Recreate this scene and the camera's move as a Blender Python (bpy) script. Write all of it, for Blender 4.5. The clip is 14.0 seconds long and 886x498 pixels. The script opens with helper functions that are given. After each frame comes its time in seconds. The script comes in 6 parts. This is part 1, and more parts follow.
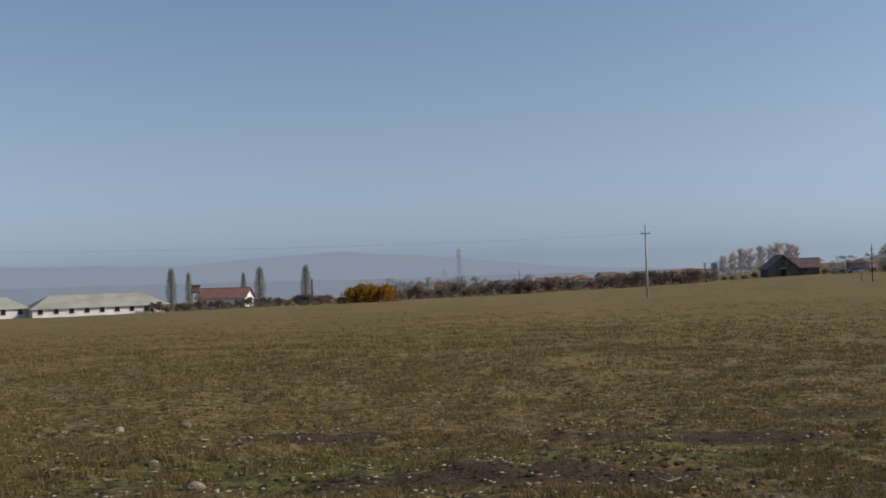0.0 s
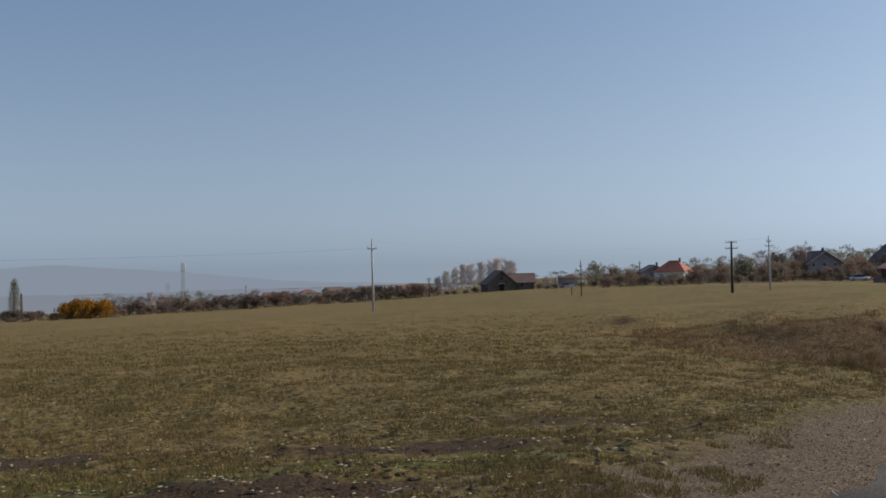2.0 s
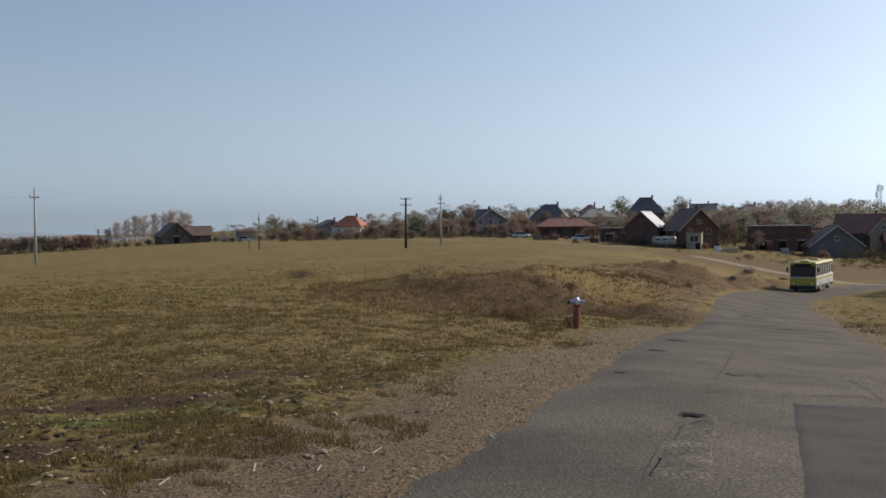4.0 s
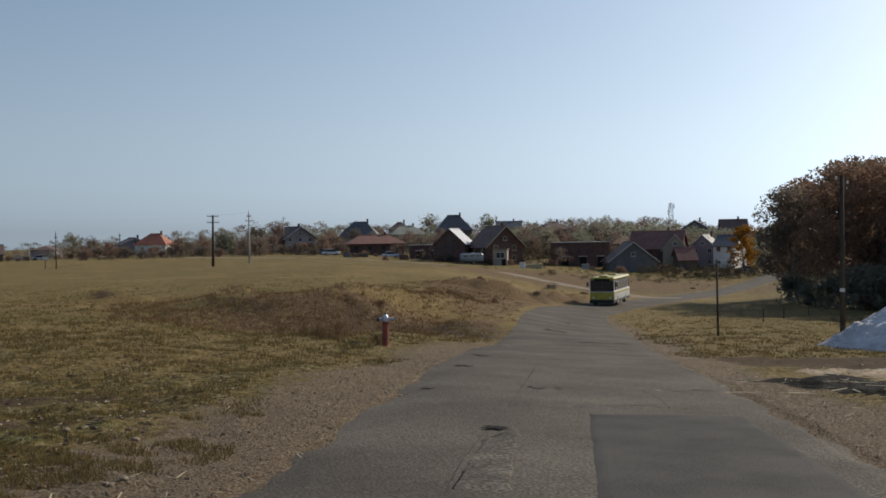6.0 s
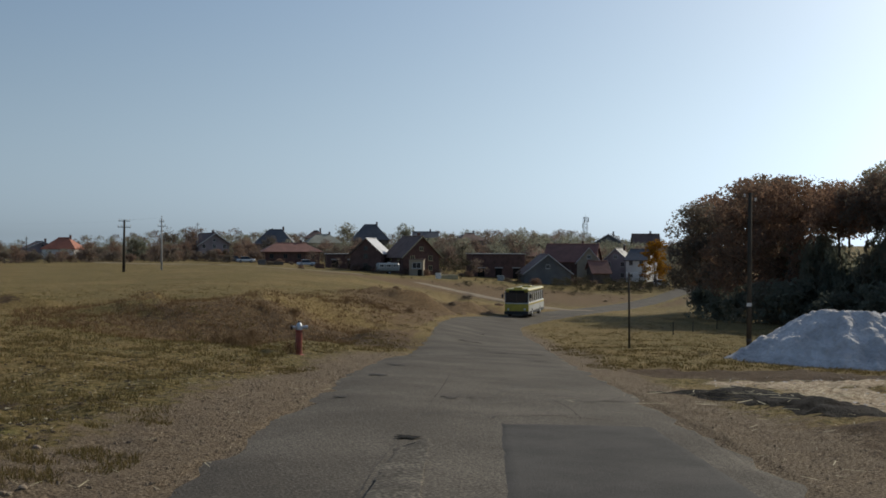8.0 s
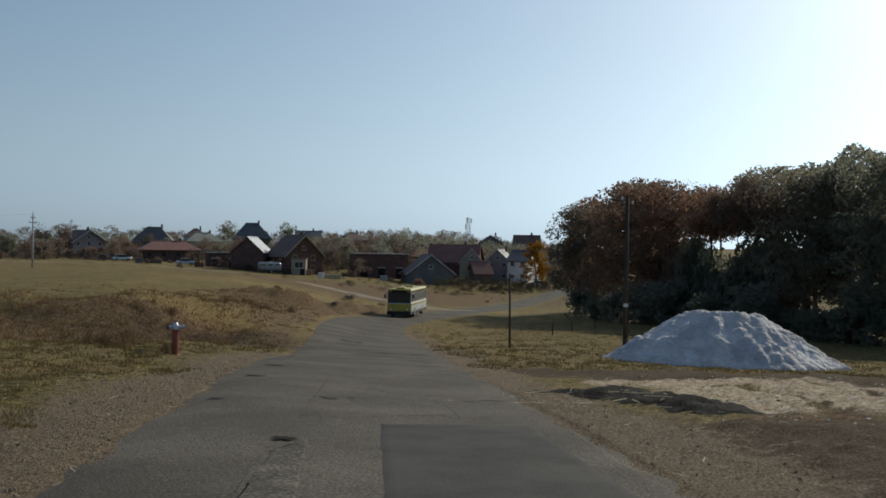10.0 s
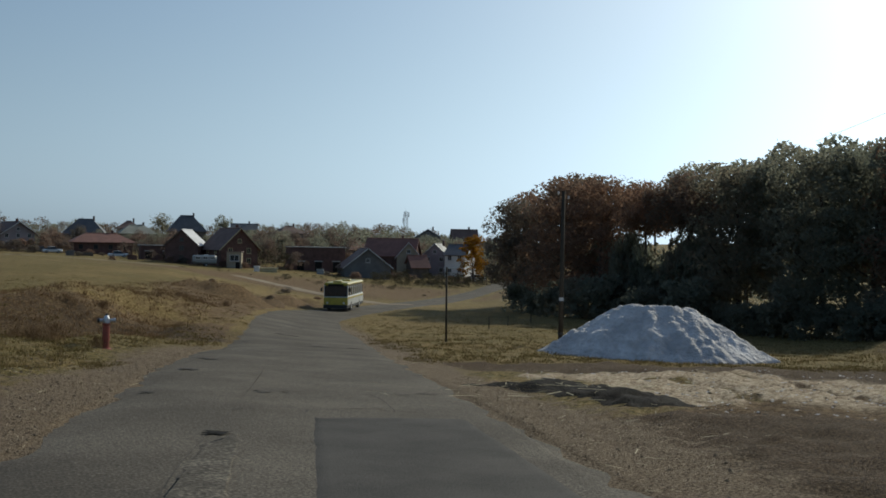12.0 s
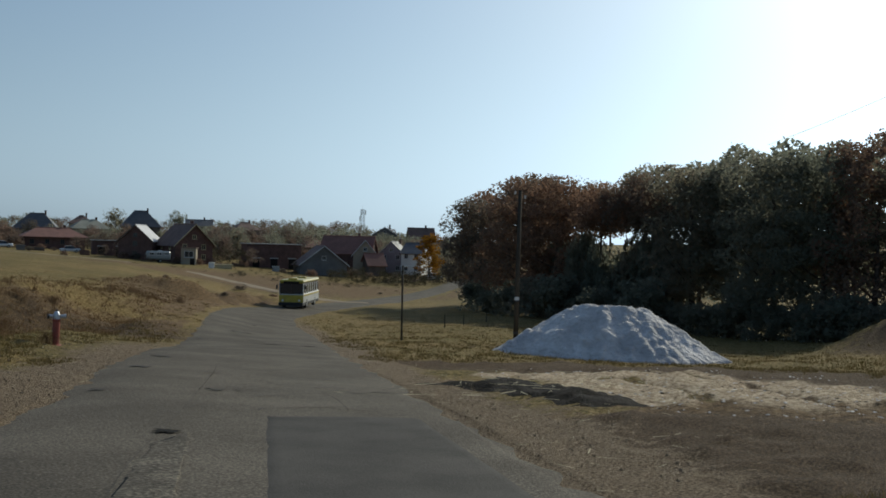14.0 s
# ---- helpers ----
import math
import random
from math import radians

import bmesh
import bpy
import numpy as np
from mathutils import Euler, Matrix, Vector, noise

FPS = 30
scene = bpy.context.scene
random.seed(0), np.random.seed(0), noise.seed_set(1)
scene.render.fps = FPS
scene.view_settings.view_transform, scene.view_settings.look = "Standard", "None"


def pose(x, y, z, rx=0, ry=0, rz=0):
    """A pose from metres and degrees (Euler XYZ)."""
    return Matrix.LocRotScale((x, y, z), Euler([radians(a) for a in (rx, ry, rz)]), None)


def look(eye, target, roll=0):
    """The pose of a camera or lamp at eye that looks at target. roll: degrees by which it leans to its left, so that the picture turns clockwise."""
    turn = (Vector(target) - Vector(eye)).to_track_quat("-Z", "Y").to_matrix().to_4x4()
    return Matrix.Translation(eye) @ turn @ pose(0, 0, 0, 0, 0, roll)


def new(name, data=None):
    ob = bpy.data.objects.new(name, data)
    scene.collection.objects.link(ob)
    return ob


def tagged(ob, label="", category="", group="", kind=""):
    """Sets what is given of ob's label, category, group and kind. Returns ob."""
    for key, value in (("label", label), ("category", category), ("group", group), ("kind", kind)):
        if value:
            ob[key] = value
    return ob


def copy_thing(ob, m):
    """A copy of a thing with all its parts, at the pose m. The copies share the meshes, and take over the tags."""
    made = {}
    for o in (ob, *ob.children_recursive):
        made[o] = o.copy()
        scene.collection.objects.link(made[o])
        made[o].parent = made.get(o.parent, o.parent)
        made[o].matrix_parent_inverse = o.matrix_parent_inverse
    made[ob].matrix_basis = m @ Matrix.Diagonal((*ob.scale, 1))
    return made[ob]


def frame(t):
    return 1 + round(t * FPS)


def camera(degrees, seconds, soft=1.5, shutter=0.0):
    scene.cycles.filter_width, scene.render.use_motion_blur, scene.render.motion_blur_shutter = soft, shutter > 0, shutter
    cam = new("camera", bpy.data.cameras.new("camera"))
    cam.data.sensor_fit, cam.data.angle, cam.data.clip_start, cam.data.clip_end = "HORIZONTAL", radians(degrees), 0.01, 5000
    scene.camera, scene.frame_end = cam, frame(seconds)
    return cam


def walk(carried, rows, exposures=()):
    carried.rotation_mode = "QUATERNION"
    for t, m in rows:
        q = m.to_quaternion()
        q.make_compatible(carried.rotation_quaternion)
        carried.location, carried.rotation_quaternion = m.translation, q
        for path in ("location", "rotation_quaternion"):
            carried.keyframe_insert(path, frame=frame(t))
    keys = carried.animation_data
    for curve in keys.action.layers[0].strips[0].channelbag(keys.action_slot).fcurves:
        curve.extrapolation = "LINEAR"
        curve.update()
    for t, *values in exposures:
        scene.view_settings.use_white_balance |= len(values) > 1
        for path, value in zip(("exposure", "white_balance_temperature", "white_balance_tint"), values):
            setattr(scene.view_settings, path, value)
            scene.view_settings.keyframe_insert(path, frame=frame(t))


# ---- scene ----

cam = camera(44.68, 14.0, soft=1.7)
EYE = 1.70
# seconds, offset of the hand-held eye (x, y, z), yaw, pitch, roll
ROWS = [
    (0.0, -0.144, -0.043, 0.031, 0.006, 1.111, -1.657),
    (0.5, -0.143, -0.009, 0.028, -2.950, 0.748, -1.367),
    (1.0, -0.128, -0.014, 0.015, -7.520, 1.371, -1.671),
    (1.5, -0.127, 0.007, 0.010, -11.294, 1.592, -1.760),
    (2.0, -0.096, 0.032, 0.012, -14.411, 1.491, -1.559),
    (2.5, -0.080, 0.034, 0.012, -20.046, 1.058, -0.703),
    (3.0, -0.064, 0.018, 0.005, -24.588, 0.140, -0.352),
    (3.5, -0.049, 0.058, -0.009, -27.917, -1.182, -0.353),
    (4.0, -0.041, 0.068, -0.001, -31.325, -1.285, -0.676),
    (4.2, -0.044, 0.052, -0.004, -32.688, -1.015, -0.716),
    (6.5, -0.078, -0.057, 0.028, -42.663, -0.463, -0.727),
    (7.0, -0.066, -0.045, 0.020, -43.562, -0.247, -0.498),
    (9.3, 0.032, -0.030, -0.003, -49.894, 0.137, 0.675),
    (9.5, 0.048, -0.025, -0.004, -50.585, 0.160, 0.654),
    (10.0, 0.054, -0.013, -0.006, -52.020, 0.048, 0.643),
    (10.5, 0.075, -0.025, -0.008, -53.257, -0.025, 0.779),
    (11.0, 0.092, -0.010, -0.012, -55.027, -0.270, 1.059),
    (11.5, 0.109, -0.004, -0.015, -55.372, -0.330, 1.051),
    (12.0, 0.110, 0.001, -0.021, -55.352, -0.227, 0.934),
    (12.5, 0.113, 0.003, -0.018, -55.440, -0.314, 0.867),
    (13.0, 0.126, 0.002, -0.021, -56.034, -0.291, 0.948),
    (13.5, 0.136, 0.005, -0.021, -57.364, -0.403, 1.078),
    (14.0, 0.146, 0.007, -0.017, -57.656, -0.260, 1.524),
]
walk(cam, [(t, pose(x, y, EYE + z, 90 + pitch, 0, yaw) @ pose(0, 0, 0, 0, 0, roll)) for t, x, y, z, yaw, pitch, roll in ROWS],
     exposures=[(0.0, 0.14, 6500, 12), (2.0, 0.14, 6600, 11), (3.0, 0.16, 6720, 10.5), (4.0, 0.32, 6900, 10), (6.5, 0.05, 6880, 8), (9.5, -0.13, 6680, 3), (14.0, -0.16, 6550, 0)])

# ---- light: clear November sky, sun ahead on the right above the wood ----
SUN_BEARING, SUN_HEIGHT = 93.0, 30.0
world = bpy.data.worlds.new("sky")
scene.world = world
world.use_nodes = True
wn = world.node_tree.nodes
wl = world.node_tree.links
sky = wn.new("ShaderNodeTexSky")
sky.sky_type = "NISHITA"
sky.sun_disc = False
sky.sun_elevation = radians(SUN_HEIGHT)
sky.sun_rotation = radians(SUN_BEARING)
sky.altitude = 300
sky.air_density, sky.dust_density, sky.ozone_density = 1.0, 2.3, 3.4
# haze near the horizon is whitish blue rather than yellow
tcw, sep, low_sky = wn.new("ShaderNodeTexCoord"), wn.new("ShaderNodeSeparateXYZ"), wn.new("ShaderNodeMapRange")
wl.new(tcw.outputs["Generated"], sep.inputs[0])
# the murk in the last degrees over the horizon is left out
clear, rise, up = wn.new("ShaderNodeMath"), wn.new("ShaderNodeMath"), wn.new("ShaderNodeCombineXYZ")
clear.operation, rise.operation = "MAXIMUM", "ADD"
wl.new(sep.outputs["Z"], clear.inputs[0])
clear.inputs[1].default_value = 0.012
wl.new(clear.outputs[0], rise.inputs[0])
rise.inputs[1].default_value = 0.022
wl.new(sep.outputs["X"], up.inputs[0])
wl.new(sep.outputs["Y"], up.inputs[1])
wl.new(rise.outputs[0], up.inputs[2])
wl.new(up.outputs[0], sky.inputs["Vector"])
wl.new(sep.outputs["Z"], low_sky.inputs[0])
low_sky.interpolation_type = "SMOOTHSTEP"
low_sky.inputs[1].default_value, low_sky.inputs[2].default_value = -0.05, 0.42
low_sky.inputs[3].default_value, low_sky.inputs[4].default_value = 0.85, 0.0
grey, tint, pale = wn.new("ShaderNodeRGBToBW"), wn.new("ShaderNodeMix"), wn.new("ShaderNodeMix")
for node in (tint, pale):
    node.data_type = "RGBA"
wl.new(sky.outputs["Color"], grey.inputs[0])
tint.blend_type = "MULTIPLY"
tint.inputs[0].default_value = 1.0
wl.new(grey.outputs[0], tint.inputs[6])
tint.inputs[7].default_value = (0.77, 1.0, 1.325, 1)
wl.new(low_sky.outputs[0], pale.inputs[0])
wl.new(sky.outputs["Color"], pale.inputs[6])
wl.new(tint.outputs[2], pale.inputs[7])
wl.new(pale.outputs[2], wn["Background"].inputs["Color"])
wn["Background"].inputs["Strength"].default_value = 0.112
sun_data = bpy.data.lights.new("sun", "SUN")
sun_data.energy, sun_data.angle, sun_data.color = 3.0, radians(0.6), (1.0, 0.93, 0.82)
sun = new("sun", sun_data)
_b, _e = radians(SUN_BEARING), radians(SUN_HEIGHT)
sun.matrix_world = look((300 * math.sin(_b) * math.cos(_e), 300 * math.cos(_b) * math.cos(_e), 300 * math.sin(_e)), (0, 0, 0))


# ---- materials ----
def shader(name, stops, scale=4.0, fine=60.0, rough=0.8, bump=0.3, metal=0.0, spread=0.0, coords="Object", depth=0.02, grain=0.45, broad=0.9):
    """A surface with two scales of variation: stops are (position, colour) of its colour ramp; spread varies it from piece to piece."""
    m = bpy.data.materials.new(name)
    m.use_nodes = True
    n, l = m.node_tree.nodes, m.node_tree.links
    b = n["Principled BSDF"]
    tc = n.new("ShaderNodeTexCoord")
    a, f = n.new("ShaderNodeTexNoise"), n.new("ShaderNodeTexNoise")
    for node, s, d in ((a, scale, 5.0), (f, fine, 3.0)):
        node.inputs["Scale"].default_value = s
        node.inputs["Detail"].default_value = d
        l.new(tc.outputs[coords], node.inputs["Vector"])
    mix = n.new("ShaderNodeMath")
    mix.operation = "MULTIPLY_ADD"
    l.new(f.outputs["Fac"], mix.inputs[0])
    mix.inputs[1].default_value = grain
    low = n.new("ShaderNodeMath")
    low.operation = "MULTIPLY_ADD"
    l.new(a.outputs["Fac"], low.inputs[0])
    low.inputs[1].default_value = broad
    low.inputs[2].default_value = 0.495 - (grain + broad) / 2
    l.new(low.outputs[0], mix.inputs[2])
    last = mix.outputs[0]
    if spread:
        info = n.new("ShaderNodeObjectInfo")
        more = n.new("ShaderNodeMath")
        more.operation = "MULTIPLY_ADD"
        l.new(info.outputs["Random"], more.inputs[0])
        more.inputs[1].default_value = spread
        l.new(last, more.inputs[2])
        sub = n.new("ShaderNodeMath")
        sub.operation = "SUBTRACT"
        l.new(more.outputs[0], sub.inputs[0])
        sub.inputs[1].default_value = spread / 2
        last = sub.outputs[0]
    r = n.new("ShaderNodeValToRGB")
    while len(r.color_ramp.elements) < len(stops):
        r.color_ramp.elements.new(0.5)
    for e, (p, c) in zip(r.color_ramp.elements, stops):
        e.position, e.color = p, (*c, 1)
    l.new(last, r.inputs[0])
    l.new(r.outputs[0], b.inputs["Base Color"])
    b.inputs["Roughness"].default_value = rough
    b.inputs["Metallic"].default_value = metal
    if rough > 0.8:
        b.inputs["Specular IOR Level"].default_value = 0.12
    if bump:
        bp = n.new("ShaderNodeBump")
        bp.inputs["Strength"].default_value = bump
        bp.inputs["Distance"].default_value = depth
        l.new(f.outputs["Fac"], bp.inputs["Height"])
        l.new(bp.outputs[0], b.inputs["Normal"])
    return m


def two(c, k=0.35):
    """Ramp from a darker to a lighter shade of one colour."""
    return [(0.25, tuple(v * (1 - k) for v in c)), (0.75, tuple(min(1, v * (1 + k)) for v in c))]


M = {
    "asphalt": shader("asphalt", [(0.3, (0.052, 0.043, 0.033)), (0.5, (0.090, 0.076, 0.059)), (0.72, (0.175, 0.149, 0.116))], 0.45, 34, 0.92, 0.9, depth=0.015, grain=1.1, broad=0.5),
    "patch": shader("fresh_asphalt", [(0.25, (0.041, 0.037, 0.033)), (0.75, (0.082, 0.074, 0.065))], 1.2, 44, 0.92, 0.6, depth=0.01, grain=0.9),
    "track": shader("pale_gravel", [(0.2, (0.18, 0.138, 0.088)), (0.8, (0.34, 0.275, 0.195))], 0.6, 12, 0.95, 0.5),
    "worn": shader("coarse_worn_asphalt", [(0.3, (0.045, 0.038, 0.03)), (0.55, (0.105, 0.09, 0.07)), (0.75, (0.21, 0.18, 0.14))], 1.0, 22, 0.95, 1.0, depth=0.02, grain=1.2),
    "pit": shader("pit_black", two((0.008, 0.007, 0.006)), 4, 30, 0.95),
    "bark": shader("bark", two((0.09, 0.07, 0.055)), 3, 30, 0.9, 0.6),
    "pole_wood": shader("pole_wood", two((0.06, 0.05, 0.038)), 1.5, 40, 0.85, 0.3),
    "concrete": shader("pole_concrete", two((0.36, 0.35, 0.33), 0.2), 1.5, 40, 0.8, 0.2),
    "iron": shader("dark_iron", two((0.06, 0.06, 0.06)), 3, 40, 0.6, 0.1, 0.6),
    "steel": shader("galvanised_steel", two((0.42, 0.43, 0.44), 0.2), 3, 40, 0.45, 0.1, 0.8),
    "porcelain": shader("porcelain", two((0.5, 0.47, 0.42), 0.2), 3, 40, 0.3, 0.0),
    "hydrant_red": shader("worn_red_paint", [(0.2, (0.16, 0.035, 0.025)), (0.8, (0.34, 0.07, 0.045))], 6, 50, 0.55, 0.2),
    "aluminium": shader("cast_aluminium", two((0.55, 0.57, 0.6), 0.2), 5, 60, 0.55, 0.1, 0.9),
    "heap": shader("white_sand", [(0.2, (0.37, 0.345, 0.335)), (0.5, (0.55, 0.52, 0.505)), (0.8, (0.77, 0.735, 0.715))], 1.0, 5, 0.9, 1.0, depth=0.16),
    "mulch": shader("black_mulch", [(0.3, (0.007, 0.006, 0.005)), (0.75, (0.026, 0.02, 0.015))], 3, 30, 0.95, 0.8, depth=0.05),
    "mulch_brown": shader("clod_earth", two((0.055, 0.04, 0.028)), 3, 30, 0.95, 0.5),
    "straw": shader("straw", two((0.42, 0.36, 0.22)), 4, 40, 0.8, 0.0, spread=0.4),
    "stone": shader("field_stone", two((0.28, 0.215, 0.15)), 6, 40, 0.85, 0.4, spread=0.7),
    "plaster": shader("white_plaster", [(0.2, (0.58, 0.56, 0.53)), (0.7, (0.78, 0.76, 0.72))], 0.5, 8, 0.85, 0.1),
    "plaster_grey": shader("grey_plaster", two((0.15, 0.145, 0.14), 0.25), 0.5, 8, 0.85, 0.1),
    "plaster_cream": shader("cream_plaster", two((0.34, 0.29, 0.22), 0.2), 0.5, 8, 0.85, 0.1),
    "plaster_mauve": shader("mauve_plaster", two((0.3, 0.26, 0.27), 0.2), 0.5, 8, 0.85, 0.1),
    "brick": shader("bare_brick", [(0.2, (0.08, 0.05, 0.042)), (0.8, (0.17, 0.10, 0.085))], 1.2, 12, 0.9, 0.4),
    "tile_red": shader("red_roof_tile", [(0.2, (0.15, 0.07, 0.052)), (0.8, (0.27, 0.125, 0.095))], 0.7, 9, 0.75, 0.4, depth=0.05),
    "tile_orange": shader("orange_roof_tile", [(0.2, (0.28, 0.09, 0.05)), (0.8, (0.44, 0.15, 0.08))], 0.7, 9, 0.7, 0.4, depth=0.05),
    "tile_brown": shader("brown_roof_tile", [(0.2, (0.09, 0.055, 0.045)), (0.8, (0.2, 0.125, 0.10))], 0.7, 9, 0.75, 0.4, depth=0.05),
    "slate": shader("dark_grey_roof", two((0.085, 0.085, 0.09), 0.3), 0.7, 9, 0.6, 0.3),
    "asbestos": shader("weathered_cement_sheet", [(0.2, (0.22, 0.22, 0.18)), (0.55, (0.34, 0.33, 0.27)), (0.85, (0.44, 0.42, 0.35))], 0.25, 3, 0.9, 0.3, depth=0.05),
    "sheet": shader("zinc_sheet", two((0.36, 0.36, 0.37), 0.2), 1, 20, 0.5, 0.1, 0.2),
    "plank": shader("weathered_plank", two((0.12, 0.10, 0.085), 0.4), 0.8, 12, 0.9, 0.3),
    "frame_white": shader("white_joinery", two((0.5, 0.49, 0.47), 0.15), 3, 30, 0.5, 0.0),
    "void": shader("dark_interior", two((0.02, 0.018, 0.016)), 2, 20, 0.9, 0.0),
    "bus_yellow": shader("bus_yellow", two((0.42, 0.33, 0.04), 0.25), 2, 30, 0.35, 0.0),
    "bus_white": shader("bus_white", two((0.5, 0.51, 0.5), 0.2), 2, 30, 0.4, 0.0),
    "rubber": shader("rubber", two((0.025, 0.025, 0.025)), 8, 60, 0.8, 0.2),
    "car_white": shader("car_white", two((0.70, 0.71, 0.72), 0.08), 2, 30, 0.3, 0.0),
    "car_dark": shader("car_dark", two((0.05, 0.06, 0.08), 0.2), 2, 30, 0.3, 0.0),
    "caravan": shader("caravan_panel", two((0.27, 0.29, 0.29), 0.15), 2, 30, 0.4, 0.0),
    "wire": shader("wire", two((0.05, 0.05, 0.05)), 2, 20, 0.6, 0.0),
    "lamp": shader("lamp_glass", two((0.7, 0.7, 0.66), 0.1), 2, 20, 0.2, 0.0),
    "rubble": shader("excavated_earth", [(0.2, (0.13, 0.10, 0.065)), (0.8, (0.30, 0.24, 0.17))], 1.2, 9, 0.95, 0.8, depth=0.1),
}


def glass(name):
    m = bpy.data.materials.new(name)
    m.use_nodes = True
    b = m.node_tree.nodes["Principled BSDF"]
    b.inputs["Base Color"].default_value = (0.03, 0.035, 0.04, 1)
    b.inputs["Roughness"].default_value = 0.08
    b.inputs["IOR"].default_value = 1.5
    return m


M["glass"] = glass("window_glass")
for k in ("asphalt", "patch", "worn"):
    b = M[k].node_tree.nodes["Principled BSDF"]
    b.inputs["Roughness"].default_value = 0.9
    b.inputs["Specular IOR Level"].default_value = 0.15


def leaf_shader(name, stops, through_light=0.35):
    m = bpy.data.materials.new(name)
    m.use_nodes = True
    n, l = m.node_tree.nodes, m.node_tree.links
    n.remove(n["Principled BSDF"])
    geo, info = n.new("ShaderNodeNewGeometry"), n.new("ShaderNodeObjectInfo")
    add = n.new("ShaderNodeMath")
    add.operation = "MULTIPLY_ADD"
    l.new(info.outputs["Random"], add.inputs[0])
    add.inputs[1].default_value = 0.55
    half = n.new("ShaderNodeMath")
    half.operation = "MULTIPLY"
    l.new(geo.outputs["Random Per Island"], half.inputs[0])
    half.inputs[1].default_value = 0.45
    l.new(half.outputs[0], add.inputs[2])
    r = n.new("ShaderNodeValToRGB")
    while len(r.color_ramp.elements) < len(stops):
        r.color_ramp.elements.new(0.5)
    for e, (p, c) in zip(r.color_ramp.elements, stops):
        e.position, e.color = p, (*c, 1)
    l.new(add.outputs[0], r.inputs[0])
    d, t, mx = n.new("ShaderNodeBsdfDiffuse"), n.new("ShaderNodeBsdfTranslucent"), n.new("ShaderNodeMixShader")
    l.new(r.outputs[0], d.inputs["Color"])
    l.new(r.outputs[0], t.inputs["Color"])
    mx.inputs[0].default_value = through_light
    l.new(d.outputs[0], mx.inputs[1])
    l.new(t.outputs[0], mx.inputs[2])
    l.new(mx.outputs[0], n["Material Output"].inputs["Surface"])
    return m


M["leaf_rust"] = leaf_shader("oak_leaf_rust", [(0.0, (0.145, 0.14, 0.115)), (0.35, (0.19, 0.15, 0.115)), (0.65, (0.235, 0.15, 0.105)), (1.0, (0.27, 0.155, 0.10))], 0.5)
M["leaf_green"] = leaf_shader("oak_leaf_olive", [(0.0, (0.185, 0.205, 0.16)), (0.5, (0.22, 0.22, 0.165)), (1.0, (0.265, 0.22, 0.16))], 0.68)
M["leaf_yellow"] = leaf_shader("birch_leaf_yellow", [(0.0, (0.28, 0.13, 0.02)), (1.0, (0.42, 0.23, 0.04))])
M["leaf_village"] = leaf_shader("garden_leaf_brown", [(0.0, (0.13, 0.125, 0.10)), (0.4, (0.19, 0.155, 0.125)), (0.75, (0.24, 0.165, 0.13)), (1.0, (0.32, 0.19, 0.12))], 0.5)
M["leaf_poplar"] = leaf_shader("poplar_leaf_grey", [(0.0, (0.19, 0.19, 0.14)), (1.0, (0.27, 0.26, 0.19))], 0.45)
# scrub leaves, kept dark to stand in for shade below the houses
M["leaf_dark"] = leaf_shader("shade_scrub_leaf", [(0.0, (0.045, 0.05, 0.035)), (0.6, (0.075, 0.07, 0.045)), (1.0, (0.12, 0.085, 0.05))], 0.3)
M["twig"] = leaf_shader("bare_twig", [(0.0, (0.5, 0.45, 0.43)), (1.0, (0.62, 0.56, 0.53))], 0.0)
M["grass"] = leaf_shader("grass_blade", [(0.0, (0.085, 0.08, 0.026)), (0.3, (0.145, 0.115, 0.042)), (0.65, (0.225, 0.158, 0.075)), (1.0, (0.33, 0.24, 0.14))], 0.2)
M["grass_dry"] = leaf_shader("dry_grass_blade", [(0.0, (0.16, 0.10, 0.052)), (0.6, (0.235, 0.15, 0.08)), (1.0, (0.34, 0.24, 0.14))], 0.2)


# ---- lie of the land: z along a bearing (degrees clockwise from +y) at these distances ----
REACH = np.array([0, 15, 31, 45, 58, 80, 110, 165, 230, 320, 600, 1200, 4600], float)
PROFILES = {}


def profile(bearing, *z):
    PROFILES[bearing] = np.array(z, float)


profile(-120, 0, 0.3, 0.5, 0.6, 0.6, 0.5, 0.3, 0, -1, -3, -8, -14, -30)
profile(-60, 0, -0.4, -0.8, -1.2, -1.6, -2.2, -3.0, -4.2, -5.6, -8, -13, -20, -30)
profile(-20, 0, -0.4, -0.8, -1.2, -1.6, -2.2, -3.0, -4.2, -5.7, -8, -13, -20, -30)
profile(0, 0, -0.4, -0.8, -1.1, -1.4, -1.8, -2.4, -3.4, -4.7, -6.6, -12, -20, -30)
profile(11, 0, -0.4, -0.8, -1.1, -1.4, -1.8, -2.2, -2.8, -3.3, -4.7, -8, -14, -25)
profile(17, 0, -0.4, -0.9, -1.2, -1.5, -1.8, -2.1, -2.4, -2.5, -2.7, -3, -6, -20)
profile(27, 0, -0.5, -1.0, -1.4, -1.5, -1.9, -2.2, -2.3, -1.4, -1.6, 2, 3, 0)
profile(35, 0, -0.6, -1.1, -2.15, -1.2, -1.5, -1.7, -1.4, -1.6, -1.2, 4, 4, 0)
profile(40, 0, -0.65, -1.3, -2.45, -1.65, -2.2, -2.4, -2.0, -3.2, -1.5, 4, 4, 0)
profile(42.5, 0, -0.68, -1.4, -2.6, -2.0, -2.7, -2.7, -2.8, -3.9, -1.7, 4, 4, 0)
profile(45, 0, -0.7, -1.5, -2.7, -2.5, -3.4, -3.6, -5.0, -4.1, -2.0, 4, 4, 0)
